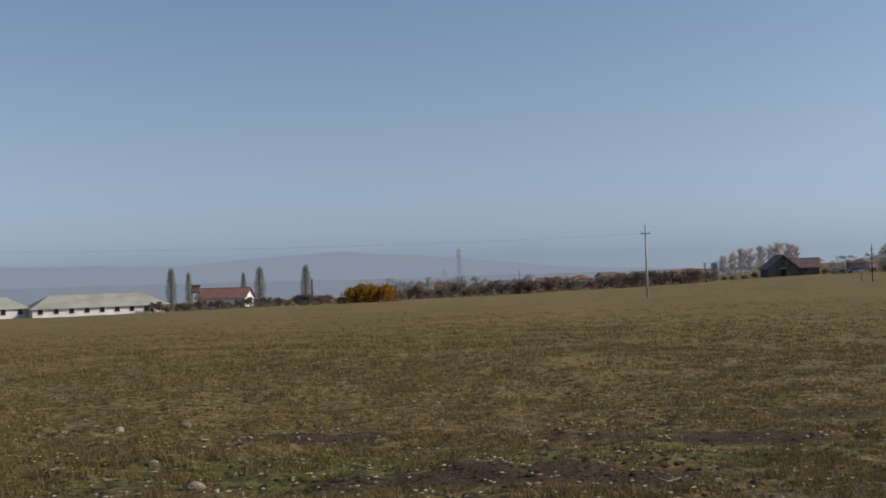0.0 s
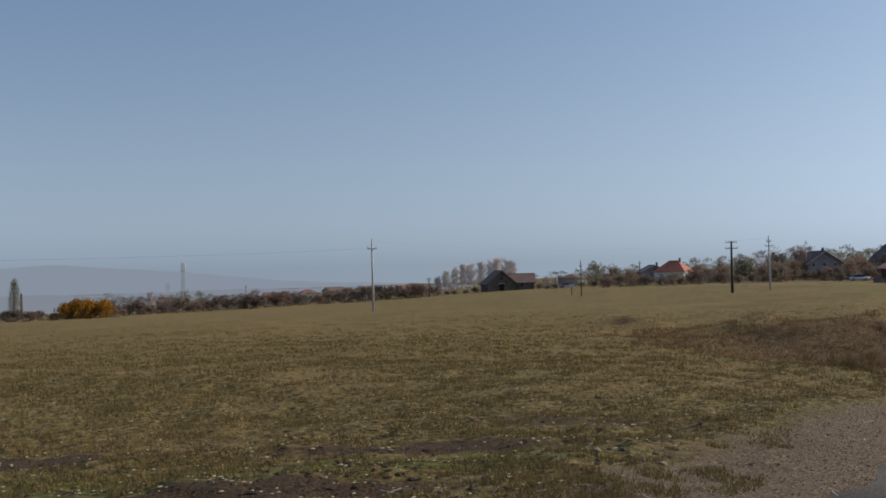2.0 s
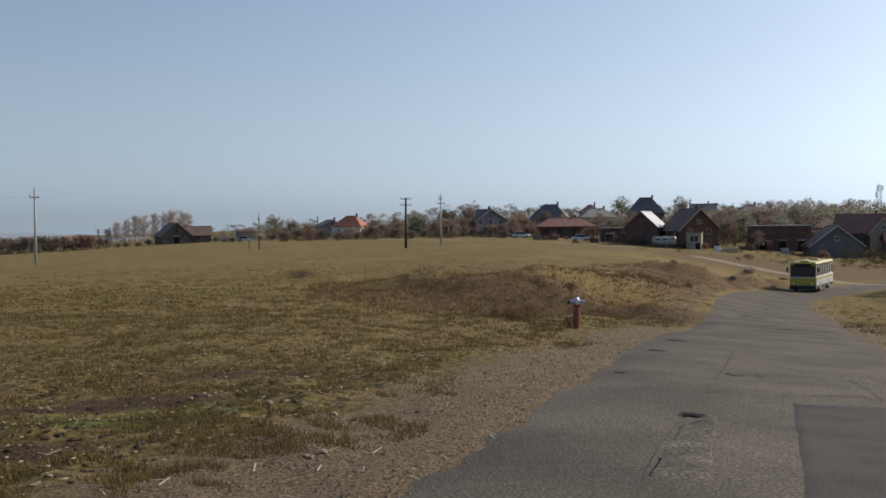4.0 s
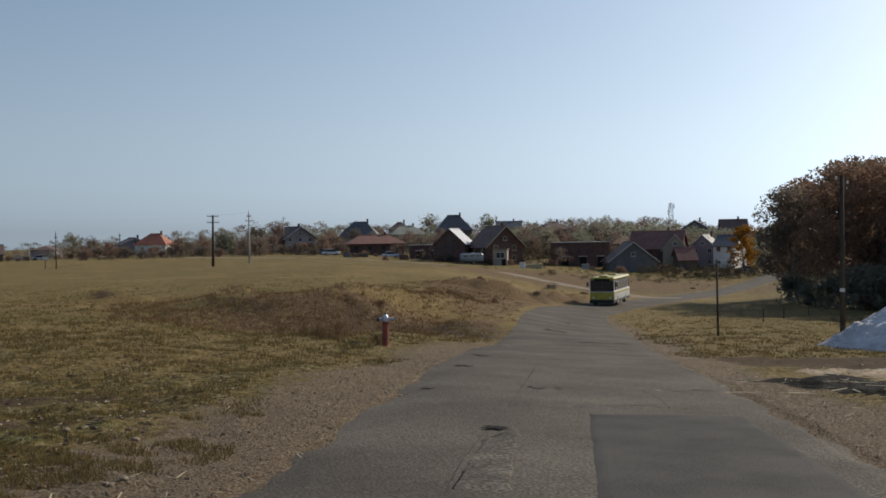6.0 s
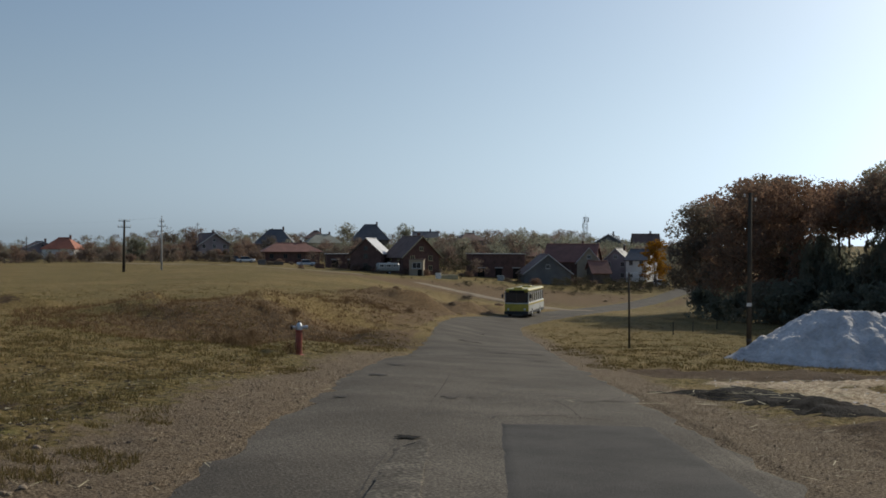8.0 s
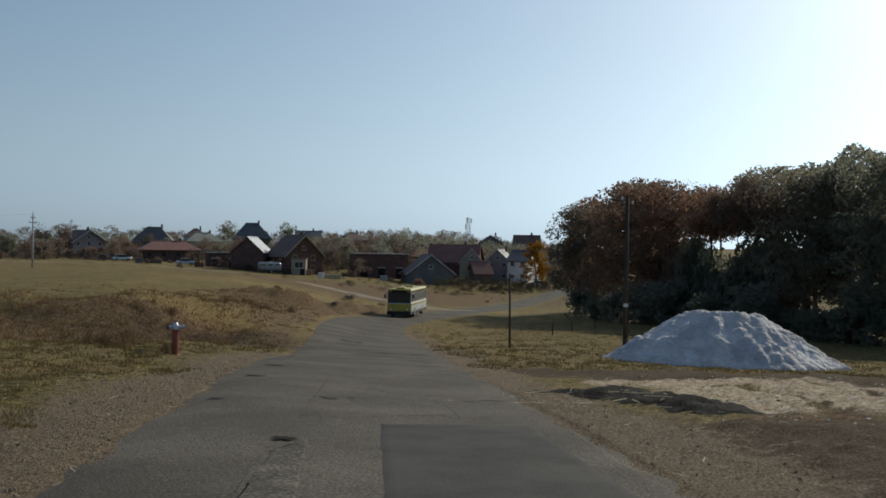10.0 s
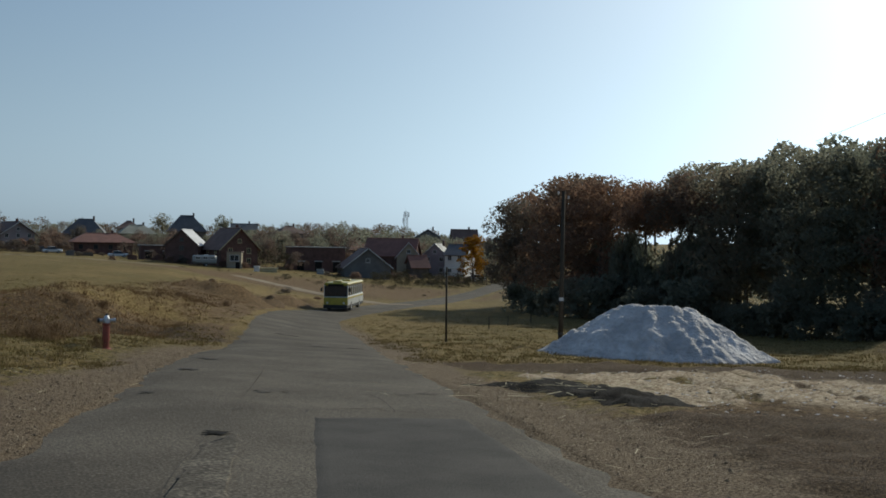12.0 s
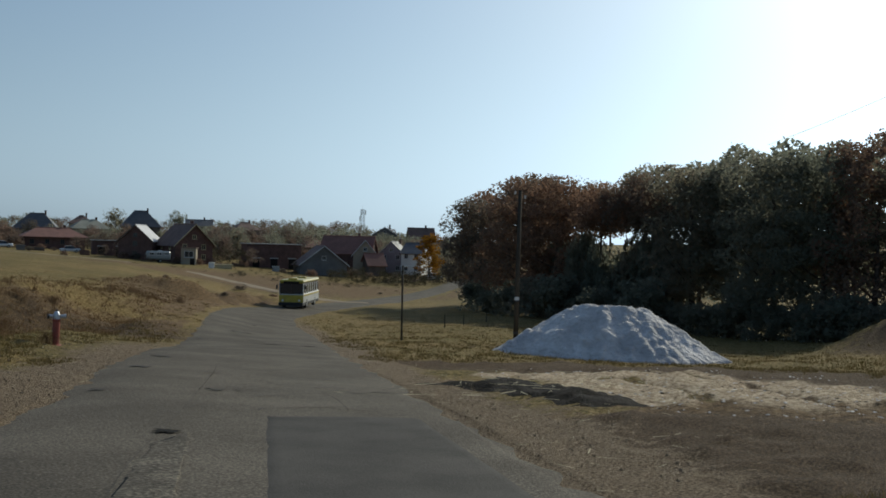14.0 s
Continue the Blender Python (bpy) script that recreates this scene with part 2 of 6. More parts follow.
profile(46.5, 0, -0.75, -1.6, -2.65, -2.9, -4.0, -4.5, -5.6, -4.5, -2.5, 4, 4, 0)
profile(48, 0, -0.8, -1.7, -2.6, -3.3, -4.3, -5.1, -6.0, -5.0, -3.0, 4, 4, 0)
profile(49.2, 0, -0.8, -1.7, -2.65, -3.4, -4.4, -5.5, -6.2, -5.3, -3.4, 4, 4, 0)
profile(50.6, 0, -0.8, -1.75, -2.7, -3.5, -4.5, -5.6, -6.5, -5.7, -3.6, 4, 4, 0)
profile(52, 0, -0.8, -1.75, -2.7, -3.5, -4.55, -5.6, -6.75, -6.2, -3.8, 4, 4, 0)
profile(54, 0, -0.8, -1.75, -2.8, -3.4, -4.5, -5.6, -7.1, -6.7, -4.2, 4, 4, 0)
profile(57, 0, -0.8, -1.75, -2.8, -3.3, -4.4, -5.6, -7.3, -7.0, -4.5, 4, 4, 0)
profile(59.2, 0, -0.8, -1.75, -2.9, -3.3, -4.4, -5.4, -6.8, -5.9, -3.0, 4, 4, 0)
profile(63, 0, -0.8, -1.7, -3.0, -3.5, -4.5, -5.3, -5.2, -5, -3, 4, 4, 0)
profile(68, 0, -0.75, -1.7, -3.1, -3.6, -4.8, -5.0, -4.6, -3.5, -1, 4, 4, 0)
profile(75, 0, -0.6, -1.6, -2.9, -3.5, -4.9, -4.6, -2, 1, 4, 8, 8, 0)
profile(84, 0, -0.5, -1.4, -2.5, -2.9, -4.0, -3.0, 0, 3, 6, 10, 10, 0)
profile(120, 0, -0.2, -0.5, -0.8, -1, -1, 0, 2, 4, 6, 10, 10, 0)
profile(180, 0, 0.5, 1.0, 1.5, 2, 2.5, 3, 4, 5, 6, 8, 8, 0)
profile(240, 0, 0.3, 0.5, 0.6, 0.6, 0.5, 0.3, 0, -1, -3, -8, -14, -30)
BEARINGS = np.array(sorted(PROFILES), float)
HEIGHTS = np.array([PROFILES[b] for b in sorted(PROFILES)])


def lattice(ix, iy, seed):
    h = (ix.astype(np.int64) * 374761393 + iy.astype(np.int64) * 668265263 + seed * 69069) & 0x7FFFFFFF
    h = ((h ^ (h >> 13)) * 1274126177) & 0x7FFFFFFF
    return ((h ^ (h >> 16)) & 0xFFFF) / 32767.5 - 1.0


def wave(x, y, size, seed=0):
    """Smooth noise from -1 to 1 with bumps of about that size."""
    x, y = np.asarray(x, float) / size, np.asarray(y, float) / size
    ix, iy = np.floor(x), np.floor(y)
    fx, fy = x - ix, y - iy
    fx, fy = fx * fx * (3 - 2 * fx), fy * fy * (3 - 2 * fy)
    a, b = lattice(ix, iy, seed), lattice(ix + 1, iy, seed)
    c, d = lattice(ix, iy + 1, seed), lattice(ix + 1, iy + 1, seed)
    return (a + (b - a) * fx) * (1 - fy) + (c + (d - c) * fx) * fy


def raw_land(bearing, dist):
    b = np.asarray(bearing, float)
    b = np.where(b < -120, b + 360, b)
    b = np.where(b > 240, b - 360, b)
    k = np.clip(np.searchsorted(BEARINGS, b) - 1, 0, len(BEARINGS) - 2)
    w = (b - BEARINGS[k]) / (BEARINGS[k + 1] - BEARINGS[k])
    out = np.zeros_like(b)
    j = np.clip(np.searchsorted(REACH, dist) - 1, 0, len(REACH) - 2)
    v = np.clip((dist - REACH[j]) / (REACH[j + 1] - REACH[j]), 0, 1)
    for kk, ww in ((k, 1 - w), (k + 1, w)):
        out += ww * (HEIGHTS[kk, j] * (1 - v) + HEIGHTS[kk, j + 1] * v)
    return out


def base_land(x, y):
    """The land without small relief, rounded off."""
    x, y = np.asarray(x, float), np.asarray(y, float)
    b, d = np.degrees(np.arctan2(x, y)), np.hypot(x, y)
    out = np.zeros_like(b)
    for db in (-1.6, 0.0, 1.6):
        for kd in (0.86, 0.93, 1.0, 1.07, 1.14):
            out += raw_land(b + db, d * kd)
    return out / 15


def spot(bearing, dist):
    a = radians(bearing)
    return dist * math.sin(a), dist * math.cos(a)


def spline(points, step=1.0):
    """A smooth line of x, y through the points, in even steps."""
    p = np.array(points, float)
    p = np.vstack([2 * p[0] - p[1], p, 2 * p[-1] - p[-2]])
    out = []
    for i in range(1, len(p) - 2):
        n = max(2, int(np.hypot(*(p[i + 1] - p[i])) / step))
        for t in np.linspace(0, 1, n, endpoint=False):
            out.append(0.5 * (2 * p[i] + (p[i + 1] - p[i - 1]) * t + (2 * p[i - 1] - 5 * p[i] + 4 * p[i + 1] - p[i + 2]) * t * t
                              + (3 * p[i] - p[i - 1] - 3 * p[i + 1] + p[i + 2]) * t ** 3))
    out.append(p[-2])
    return np.array(out)


ROAD_WIDTH = 5.9
ROAD = spline([spot(228, 60), spot(228, 25), spot(226, 8), spot(49, 4), spot(49.0, 10), spot(48.2, 20), spot(48.0, 33), spot(48.2, 54), spot(47.9, 72),
               spot(48.15, 88), spot(49.2, 102), spot(50.7, 116), spot(52.1, 130), spot(53.6, 146), spot(55.1, 163), spot(56.5, 182), spot(57.9, 206), spot(59.3, 240), spot(60.5, 275)], 1.0)
TRACK = spline([spot(53.6, 144), spot(52.4, 143), spot(50.9, 150), spot(49.1, 160), spot(47.6, 171), spot(46.1, 182), spot(44.6, 191), spot(42.6, 200), spot(41.0, 206), spot(37.2, 212), spot(34.2, 220), spot(30.7, 230), spot(28, 250)], 1.0)


def off_line(line, x, y):
    """Distance to a line, signed (right of its way: plus)."""
    x, y = np.asarray(x, float).ravel(), np.asarray(y, float).ravel()
    best, sign = np.full(x.shape, 1e9), np.ones(x.shape)
    for a, b in zip(line[:-1:2], line[2::2]):
        d = b - a
        t = np.clip(((x - a[0]) * d[0] + (y - a[1]) * d[1]) / (d @ d), 0, 1)
        ex, ey = x - a[0] - t * d[0], y - a[1] - t * d[1]
        e = np.hypot(ex, ey)
        near = e < best
        best = np.where(near, e, best)
        sign = np.where(near, np.where(d[1] * ex - d[0] * ey > 0, 1, -1), sign)
    return best * sign


def bump_at(x, y, bearing, dist, across, along, height, turn=None):
    """A rounded rise; across and along are its half sizes seen from the road's bend."""
    cx, cy = spot(bearing, dist)
    a = radians(bearing if turn is None else turn)
    u = (x - cx) * math.cos(a) - (y - cy) * math.sin(a)
    v = (x - cx) * math.sin(a) + (y - cy) * math.cos(a)
    return height * np.exp(-((u / across) ** 2 + (v / along) ** 2))


def zone(x, y, bearing, dist, across, along, turn=None):
    return bump_at(x, y, bearing, dist, across, along, 1.0, turn)


def sand_zone(x, y):
    return 0.8 * zone(x, y, 62.5, 27, 2.2, 2.0) + zone(x, y, 67, 25.2, 2.5, 3.9) + zone(x, y, 71.5, 22, 2.5, 4.3) + zone(x, y, 76, 20, 2.3, 3.6)


# wheel ruts across the sand
RUT = spline([spot(61.5, 27.5), spot(64.3, 25.7), spot(67, 24.4), spot(70.1, 22.2), spot(71.5, 19.1), spot(72.3, 17)], 0.5)
RUT_2 = spline([spot(66, 29), spot(69.5, 27.5), spot(73, 24.5), spot(76, 20.5), spot(78, 17.5)], 0.5)


def rutted(x, y):
    return np.clip(np.exp(-(off_line(RUT, x, y) / 0.2) ** 2) + 0.6 * np.exp(-(off_line(RUT_2, x, y) / 0.18) ** 2), 0, 1)


def land(x, y, road_off=None, track_off=None):
    """Height of the ground with its relief."""
    x, y = np.asarray(x, float), np.asarray(y, float)
    shape = x.shape
    x, y = x.ravel(), y.ravel()
    d = np.hypot(x, y)
    z = base_land(x, y)
    ro = np.abs(off_line(ROAD, x, y)) if road_off is None else np.abs(road_off)
    to = np.abs(off_line(TRACK, x, y)) if track_off is None else np.abs(track_off)
    rough = np.clip((ro - 2.6) / 2.5, 0, 1) * np.clip((to - 1.6) / 2, 0.15, 1)
    near = np.clip(1.3 - d / 200, 0.25, 1)
    z = z + rough * (0.16 * wave(x, y, 9, 3) + 0.06 * wave(x, y, 2.6, 4) + near * (0.06 * wave(x, y, 0.8, 5) + 0.05 * wave(x, y, 0.33, 6)))
    z = z + np.where(ro < 4, 0.012 * wave(x, y, 0.35, 7) * np.clip((ro - 2.4), 0, 1), 0)
    broken = np.clip(zone(x, y, 46, 112, 16, 16) + zone(x, y, 49, 150, 20, 12) + zone(x, y, 40, 52, 12, 8), 0, 1) * np.clip((ro - 3.5) / 3, 0, 1) * np.clip((to - 1.5) / 2, 0, 1)
    z = z + broken * (0.45 * wave(x, y, 6.0, 15) + 0.34 * wave(x, y, 2.4, 16) + 0.16 * wave(x, y, 1.2, 17))
    # a bank with a hollow before it runs beside the verge
    bb = np.degrees(np.arctan2(x, y))
    crest = 55 + np.clip(bb - 34, 0, 14) ** 1.5 * 0.45
    window_b = np.clip((bb - 26) / 5, 0, 1) * np.clip((48.5 - bb) / 4, 0, 1)
    z = z + window_b * np.clip((ro - 4) / 4, 0, 1) * (0.75 * np.exp(-((d - crest) / 6.0) ** 2) - 0.48 * np.exp(-((d - crest + 11) / 4.5) ** 2)) * (1 + 0.3 * wave(x, y, 3, 18))
    # burrows and hummocks on the field, spoil beside the bend, a bank by the wood
    z = z + bump_at(x, y, 24.0, 66, 2.0, 1.5, 0.75) + bump_at(x, y, 25.6, 64, 1.4, 1.2, 0.4) + bump_at(x, y, 21.2, 68, 0.9, 1.0, 0.4) + bump_at(x, y, 30.6, 56, 1.0, 1.0, 0.5)
    spoil = bump_at(x, y, 44.3, 98, 2.6, 2.0, 1.5) + bump_at(x, y, 46.2, 104, 3.2, 2.2, 1.1) + bump_at(x, y, 42.4, 101, 2.5, 2.0, 0.6) + bump_at(x, y, 47.0, 113, 3.0, 3.0, 0.9) + bump_at(x, y, 48.6, 124, 3.0, 3.0, 0.6)
    z = z + spoil * (1 + 0.5 * wave(x, y, 1.3, 12)) * np.clip((ro - 3) / 2, 0, 1)
    z = z + bump_at(x, y, 80.6, 62, 3.0, 2.4, 1.5) + bump_at(x, y, 84.5, 60, 4.5, 3, 1.1)
    worked = np.clip(sand_zone(x, y), 0, 1)
    z = z + worked * (0.07 * wave(x * 0.6 + y, y * 0.5 - x * 0.4, 0.7, 61) + 0.05 * wave(x, y, 0.45, 62) - 0.11 * rutted(x, y))
    # the road's bed is a little lower than its surface
    z = np.where(ro < ROAD_WIDTH / 2 + 0.05, base_land(x, y) - 0.03, z)
    return z.reshape(shape)


def ground_at(x, y):
    return float(land(np.array([x]), np.array([y]))[0])


def place(bearing, dist, sink=0.0):
    x, y = spot(bearing, dist)
    return x, y, ground_at(x, y) - sink


# ---- mesh tools ----
class Shape:
    """Collects faces for one mesh."""

    def __init__(self):
        self.v, self.f = [], []

    def add(self, verts, faces):
        k = len(self.v)
        self.v += [tuple(p) for p in verts]
        self.f += [tuple(i + k for i in f) for f in faces]
        return self

    def box(self, c, s, m=None, bevel=0.0):
        hx, hy, hz = s[0] / 2, s[1] / 2, s[2] / 2
        if bevel:
            b = min(bevel, hx * 0.9, hy * 0.9, hz * 0.9)
            verts, faces = [], []
            for z, k in ((-hz, b), (-hz + b, 0), (hz - b, 0), (hz, b)):
                ring = [(-hx + b + k * 0, -hy + k), (hx - b, -hy + k), (hx - k, -hy + b), (hx - k, hy - b), (hx - b, hy - k), (-hx + b, hy - k), (-hx + k, hy - b), (-hx + k, -hy + b)]
                verts += [(p[0], p[1], z) for p in ring]
            for i in range(3):
                for j in range(8):
                    a, q = i * 8 + j, i * 8 + (j + 1) % 8
                    faces.append((a, q, q + 8, a + 8))
            faces += [tuple(range(7, -1, -1)), tuple(range(24, 32))]
        else:
            verts = [(x, y, z) for z in (-hz, hz) for x, y in ((-hx, -hy), (hx, -hy), (hx, hy), (-hx, hy))]
            faces = [(3, 2, 1, 0), (4, 5, 6, 7), (0, 1, 5, 4), (1, 2, 6, 5), (2, 3, 7, 6), (3, 0, 4, 7)]
        c = Vector(c)
        verts = [(m @ Vector(p) if m else Vector(p)) + c for p in verts]
        return self.add(verts, faces)

    def tube(self, a, b, r0, r1=None, n=8, caps=True):
        a, b = Vector(a), Vector(b)
        r1 = r0 if r1 is None else r1
        w = (b - a).normalized()
        u = w.orthogonal().normalized()
        t = w.cross(u)
        verts = []
        for p, r in ((a, r0), (b, r1)):
            verts += [p + (u * math.cos(k * math.tau / n) + t * math.sin(k * math.tau / n)) * r for k in range(n)]
        faces = [(k, (k + 1) % n, n + (k + 1) % n, n + k) for k in range(n)]
        if caps:
            faces += [tuple(range(n - 1, -1, -1)), tuple(range(n, 2 * n))]
        return self.add(verts, faces)

    def lathe(self, rings, n=14, at=(0, 0, 0)):
        """Rings of (radius, z) turned round the upright axis."""
        verts = [(at[0] + r * math.cos(k * math.tau / n), at[1] + r * math.sin(k * math.tau / n), at[2] + z) for r, z in rings for k in range(n)]
        faces = [(i * n + k, i * n + (k + 1) % n, (i + 1) * n + (k + 1) % n, (i + 1) * n + k) for i in range(len(rings) - 1) for k in range(n)]
        faces += [tuple(range(n - 1, -1, -1)), tuple(range((len(rings) - 1) * n, len(rings) * n))]
        return self.add(verts, faces)

    def slab(self, quad, thick):
        """A plate on four corners, thick downwards along its normal."""
        q = [Vector(p) for p in quad]
        nrm = (q[1] - q[0]).cross(q[3] - q[0]).normalized() * thick
        return self.add(q + [p - nrm for p in q], [(0, 1, 2, 3), (7, 6, 5, 4), (0, 4, 5, 1), (1, 5, 6, 2), (2, 6, 7, 3), (3, 7, 4, 0)])

    def mesh(self, name, material, smooth=False):
        me = bpy.data.meshes.new(name)
        me.from_pydata(self.v, [], self.f)
        me.materials.append(material)
        if smooth:
            me.polygons.foreach_set("use_smooth", [True] * len(me.polygons))
        me.update()
        return me


def array_mesh(name, verts, faces, material, smooth=True):
    """A mesh out of numpy arrays (all faces with as many corners)."""
    me = bpy.data.meshes.new(name)
    nf, k = faces.shape
    me.vertices.add(len(verts))
    me.vertices.foreach_set("co", np.asarray(verts, np.float32).ravel())
    me.loops.add(nf * k)
    me.loops.foreach_set("vertex_index", np.asarray(faces, np.int32).ravel())
    me.polygons.add(nf)
    me.polygons.foreach_set("loop_start", np.arange(0, nf * k, k, dtype=np.int32))
    me.polygons.foreach_set("use_smooth", np.full(nf, smooth))
    me.materials.append(material)
    me.update(calc_edges=True)
    return me


def part(name, shape, material, parent, label="", smooth=False):
    ob = new(name, shape if isinstance(shape, bpy.types.Mesh) else shape.mesh(name, M[material], smooth))
    ob.parent = parent
    if label:
        tagged(ob, label)
    return ob


def thing(name, m, label, category, group="", kind=""):
    ob = new(name)
    ob.matrix_world = m
    ob.empty_display_size = 0.3
    return tagged(ob, label, category, group, kind)


def standing(bearing, dist, turn=0.0, sink=0.0):
    """A pose on the ground whose -y side looks to the bend's near end, turned by so many degrees."""
    x, y, z = place(bearing, dist, sink)
    return pose(x, y, z, 0, 0, turn - bearing)


# ---- the ground: one sheet to the horizon ----
def ground_shader():
    m = bpy.data.materials.new("meadow")
    m.use_nodes = True
    n, l = m.node_tree.nodes, m.node_tree.links
    b = n["Principled BSDF"]
    b.inputs["Roughness"].default_value = 0.95
    b.inputs["Specular IOR Level"].default_value = 0.15
    tc = n.new("ShaderNodeTexCoord")

    def tex(scale, detail=5, rough=0.6):
        t = n.new("ShaderNodeTexNoise")
        t.inputs["Scale"].default_value = scale
        t.inputs["Detail"].default_value = detail
        t.inputs["Roughness"].default_value = rough
        l.new(tc.outputs["Object"], t.inputs["Vector"])
        return t.outputs["Fac"]

    def ramp(fac, *stops):
        r = n.new("ShaderNodeValToRGB")
        while len(r.color_ramp.elements) < len(stops):
            r.color_ramp.elements.new(0.5)
        for e, (p, c) in zip(r.color_ramp.elements, stops):
            e.position, e.color = p, (*c, 1)
        l.new(fac, r.inputs[0])
        return r.outputs[0]

    def blend(fac, a, c):
        x = n.new("ShaderNodeMix")
        x.data_type = "RGBA"
        l.new(fac, x.inputs[0])
        l.new(a, x.inputs[6])
        l.new(c, x.inputs[7])
        return x.outputs[2]

    def maths(op, a, c):
        x = n.new("ShaderNodeMath")
        x.operation = op
        x.use_clamp = op == "MULTIPLY"
        for i, v in enumerate((a, c)):
            if isinstance(v, (int, float)):
                x.inputs[i].default_value = v
            else:
                l.new(v, x.inputs[i])
        return x.outputs[0]

    def mask(name, soft=0.35, edge=None):
        a = n.new("ShaderNodeAttribute")
        a.attribute_name = name
        w = maths("ADD", a.outputs["Fac"], maths("MULTIPLY", edge or mid, soft * 2))
        r = n.new("ShaderNodeMapRange")
        l.new(maths("SUBTRACT", w, soft), r.inputs[0])
        r.inputs[1].default_value, r.inputs[2].default_value = 0.38, 0.62
        return r.outputs[0]

    fine, mid, wide = tex(30, 4, 0.7), tex(3.2, 7, 0.65), tex(0.11, 8, 0.68)
    tuft, patchy = tex(7, 8, 0.78), tex(0.8, 9, 0.66)
    green = ramp(tuft, (0.39, (0.035, 0.028, 0.009)), (0.49, (0.132, 0.102, 0.030)), (0.61, (0.292, 0.211, 0.089)))
    dry = ramp(tuft, (0.38, (0.071, 0.048, 0.016)), (0.49, (0.189, 0.130, 0.046)), (0.62, (0.340, 0.240, 0.106)))
    field = blend(ramp(maths("ADD", maths("MULTIPLY", wide, 0.6), maths("MULTIPLY", mid, 0.4)), (0.475, (0, 0, 0)), (0.56, (1, 1, 1))), green, dry)
    earth = ramp(fine, (0.38, (0.030, 0.018, 0.009)), (0.5, (0.078, 0.048, 0.025)), (0.62, (0.145, 0.098, 0.055)))
    gravel = ramp(fine, (0.36, (0.060, 0.043, 0.027)), (0.5, (0.160, 0.113, 0.068)), (0.64, (0.36, 0.277, 0.185)))
    sand = ramp(tuft, (0.38, (0.15, 0.10, 0.06)), (0.47, (0.35, 0.262, 0.17)), (0.58, (0.60, 0.485, 0.345)))
    lush = ramp(tuft, (0.39, (0.040, 0.048, 0.010)), (0.60, (0.18, 0.185, 0.045)))
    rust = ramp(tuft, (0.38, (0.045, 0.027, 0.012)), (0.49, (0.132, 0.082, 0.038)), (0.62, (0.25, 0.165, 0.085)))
    c = blend(mask("dry"), field, dry)
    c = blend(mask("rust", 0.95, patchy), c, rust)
    c = blend(mask("lush", 0.6), c, lush)
    c = blend(mask("earth", 0.6), c, earth)
    c = blend(mask("gravel", 0.55), c, gravel)
    c = blend(mask("sand", 1.3, patchy), c, sand)
    l.new(c, b.inputs["Base Color"])
    bp = n.new("ShaderNodeBump")
    bp.inputs["Strength"].default_value = 1.0
    bp.inputs["Distance"].default_value = 0.075
    l.new(maths("ADD", tuft, maths("MULTIPLY", fine, 0.5)), bp.inputs["Height"])
    l.new(bp.outputs[0], b.inputs["Normal"])
    return m


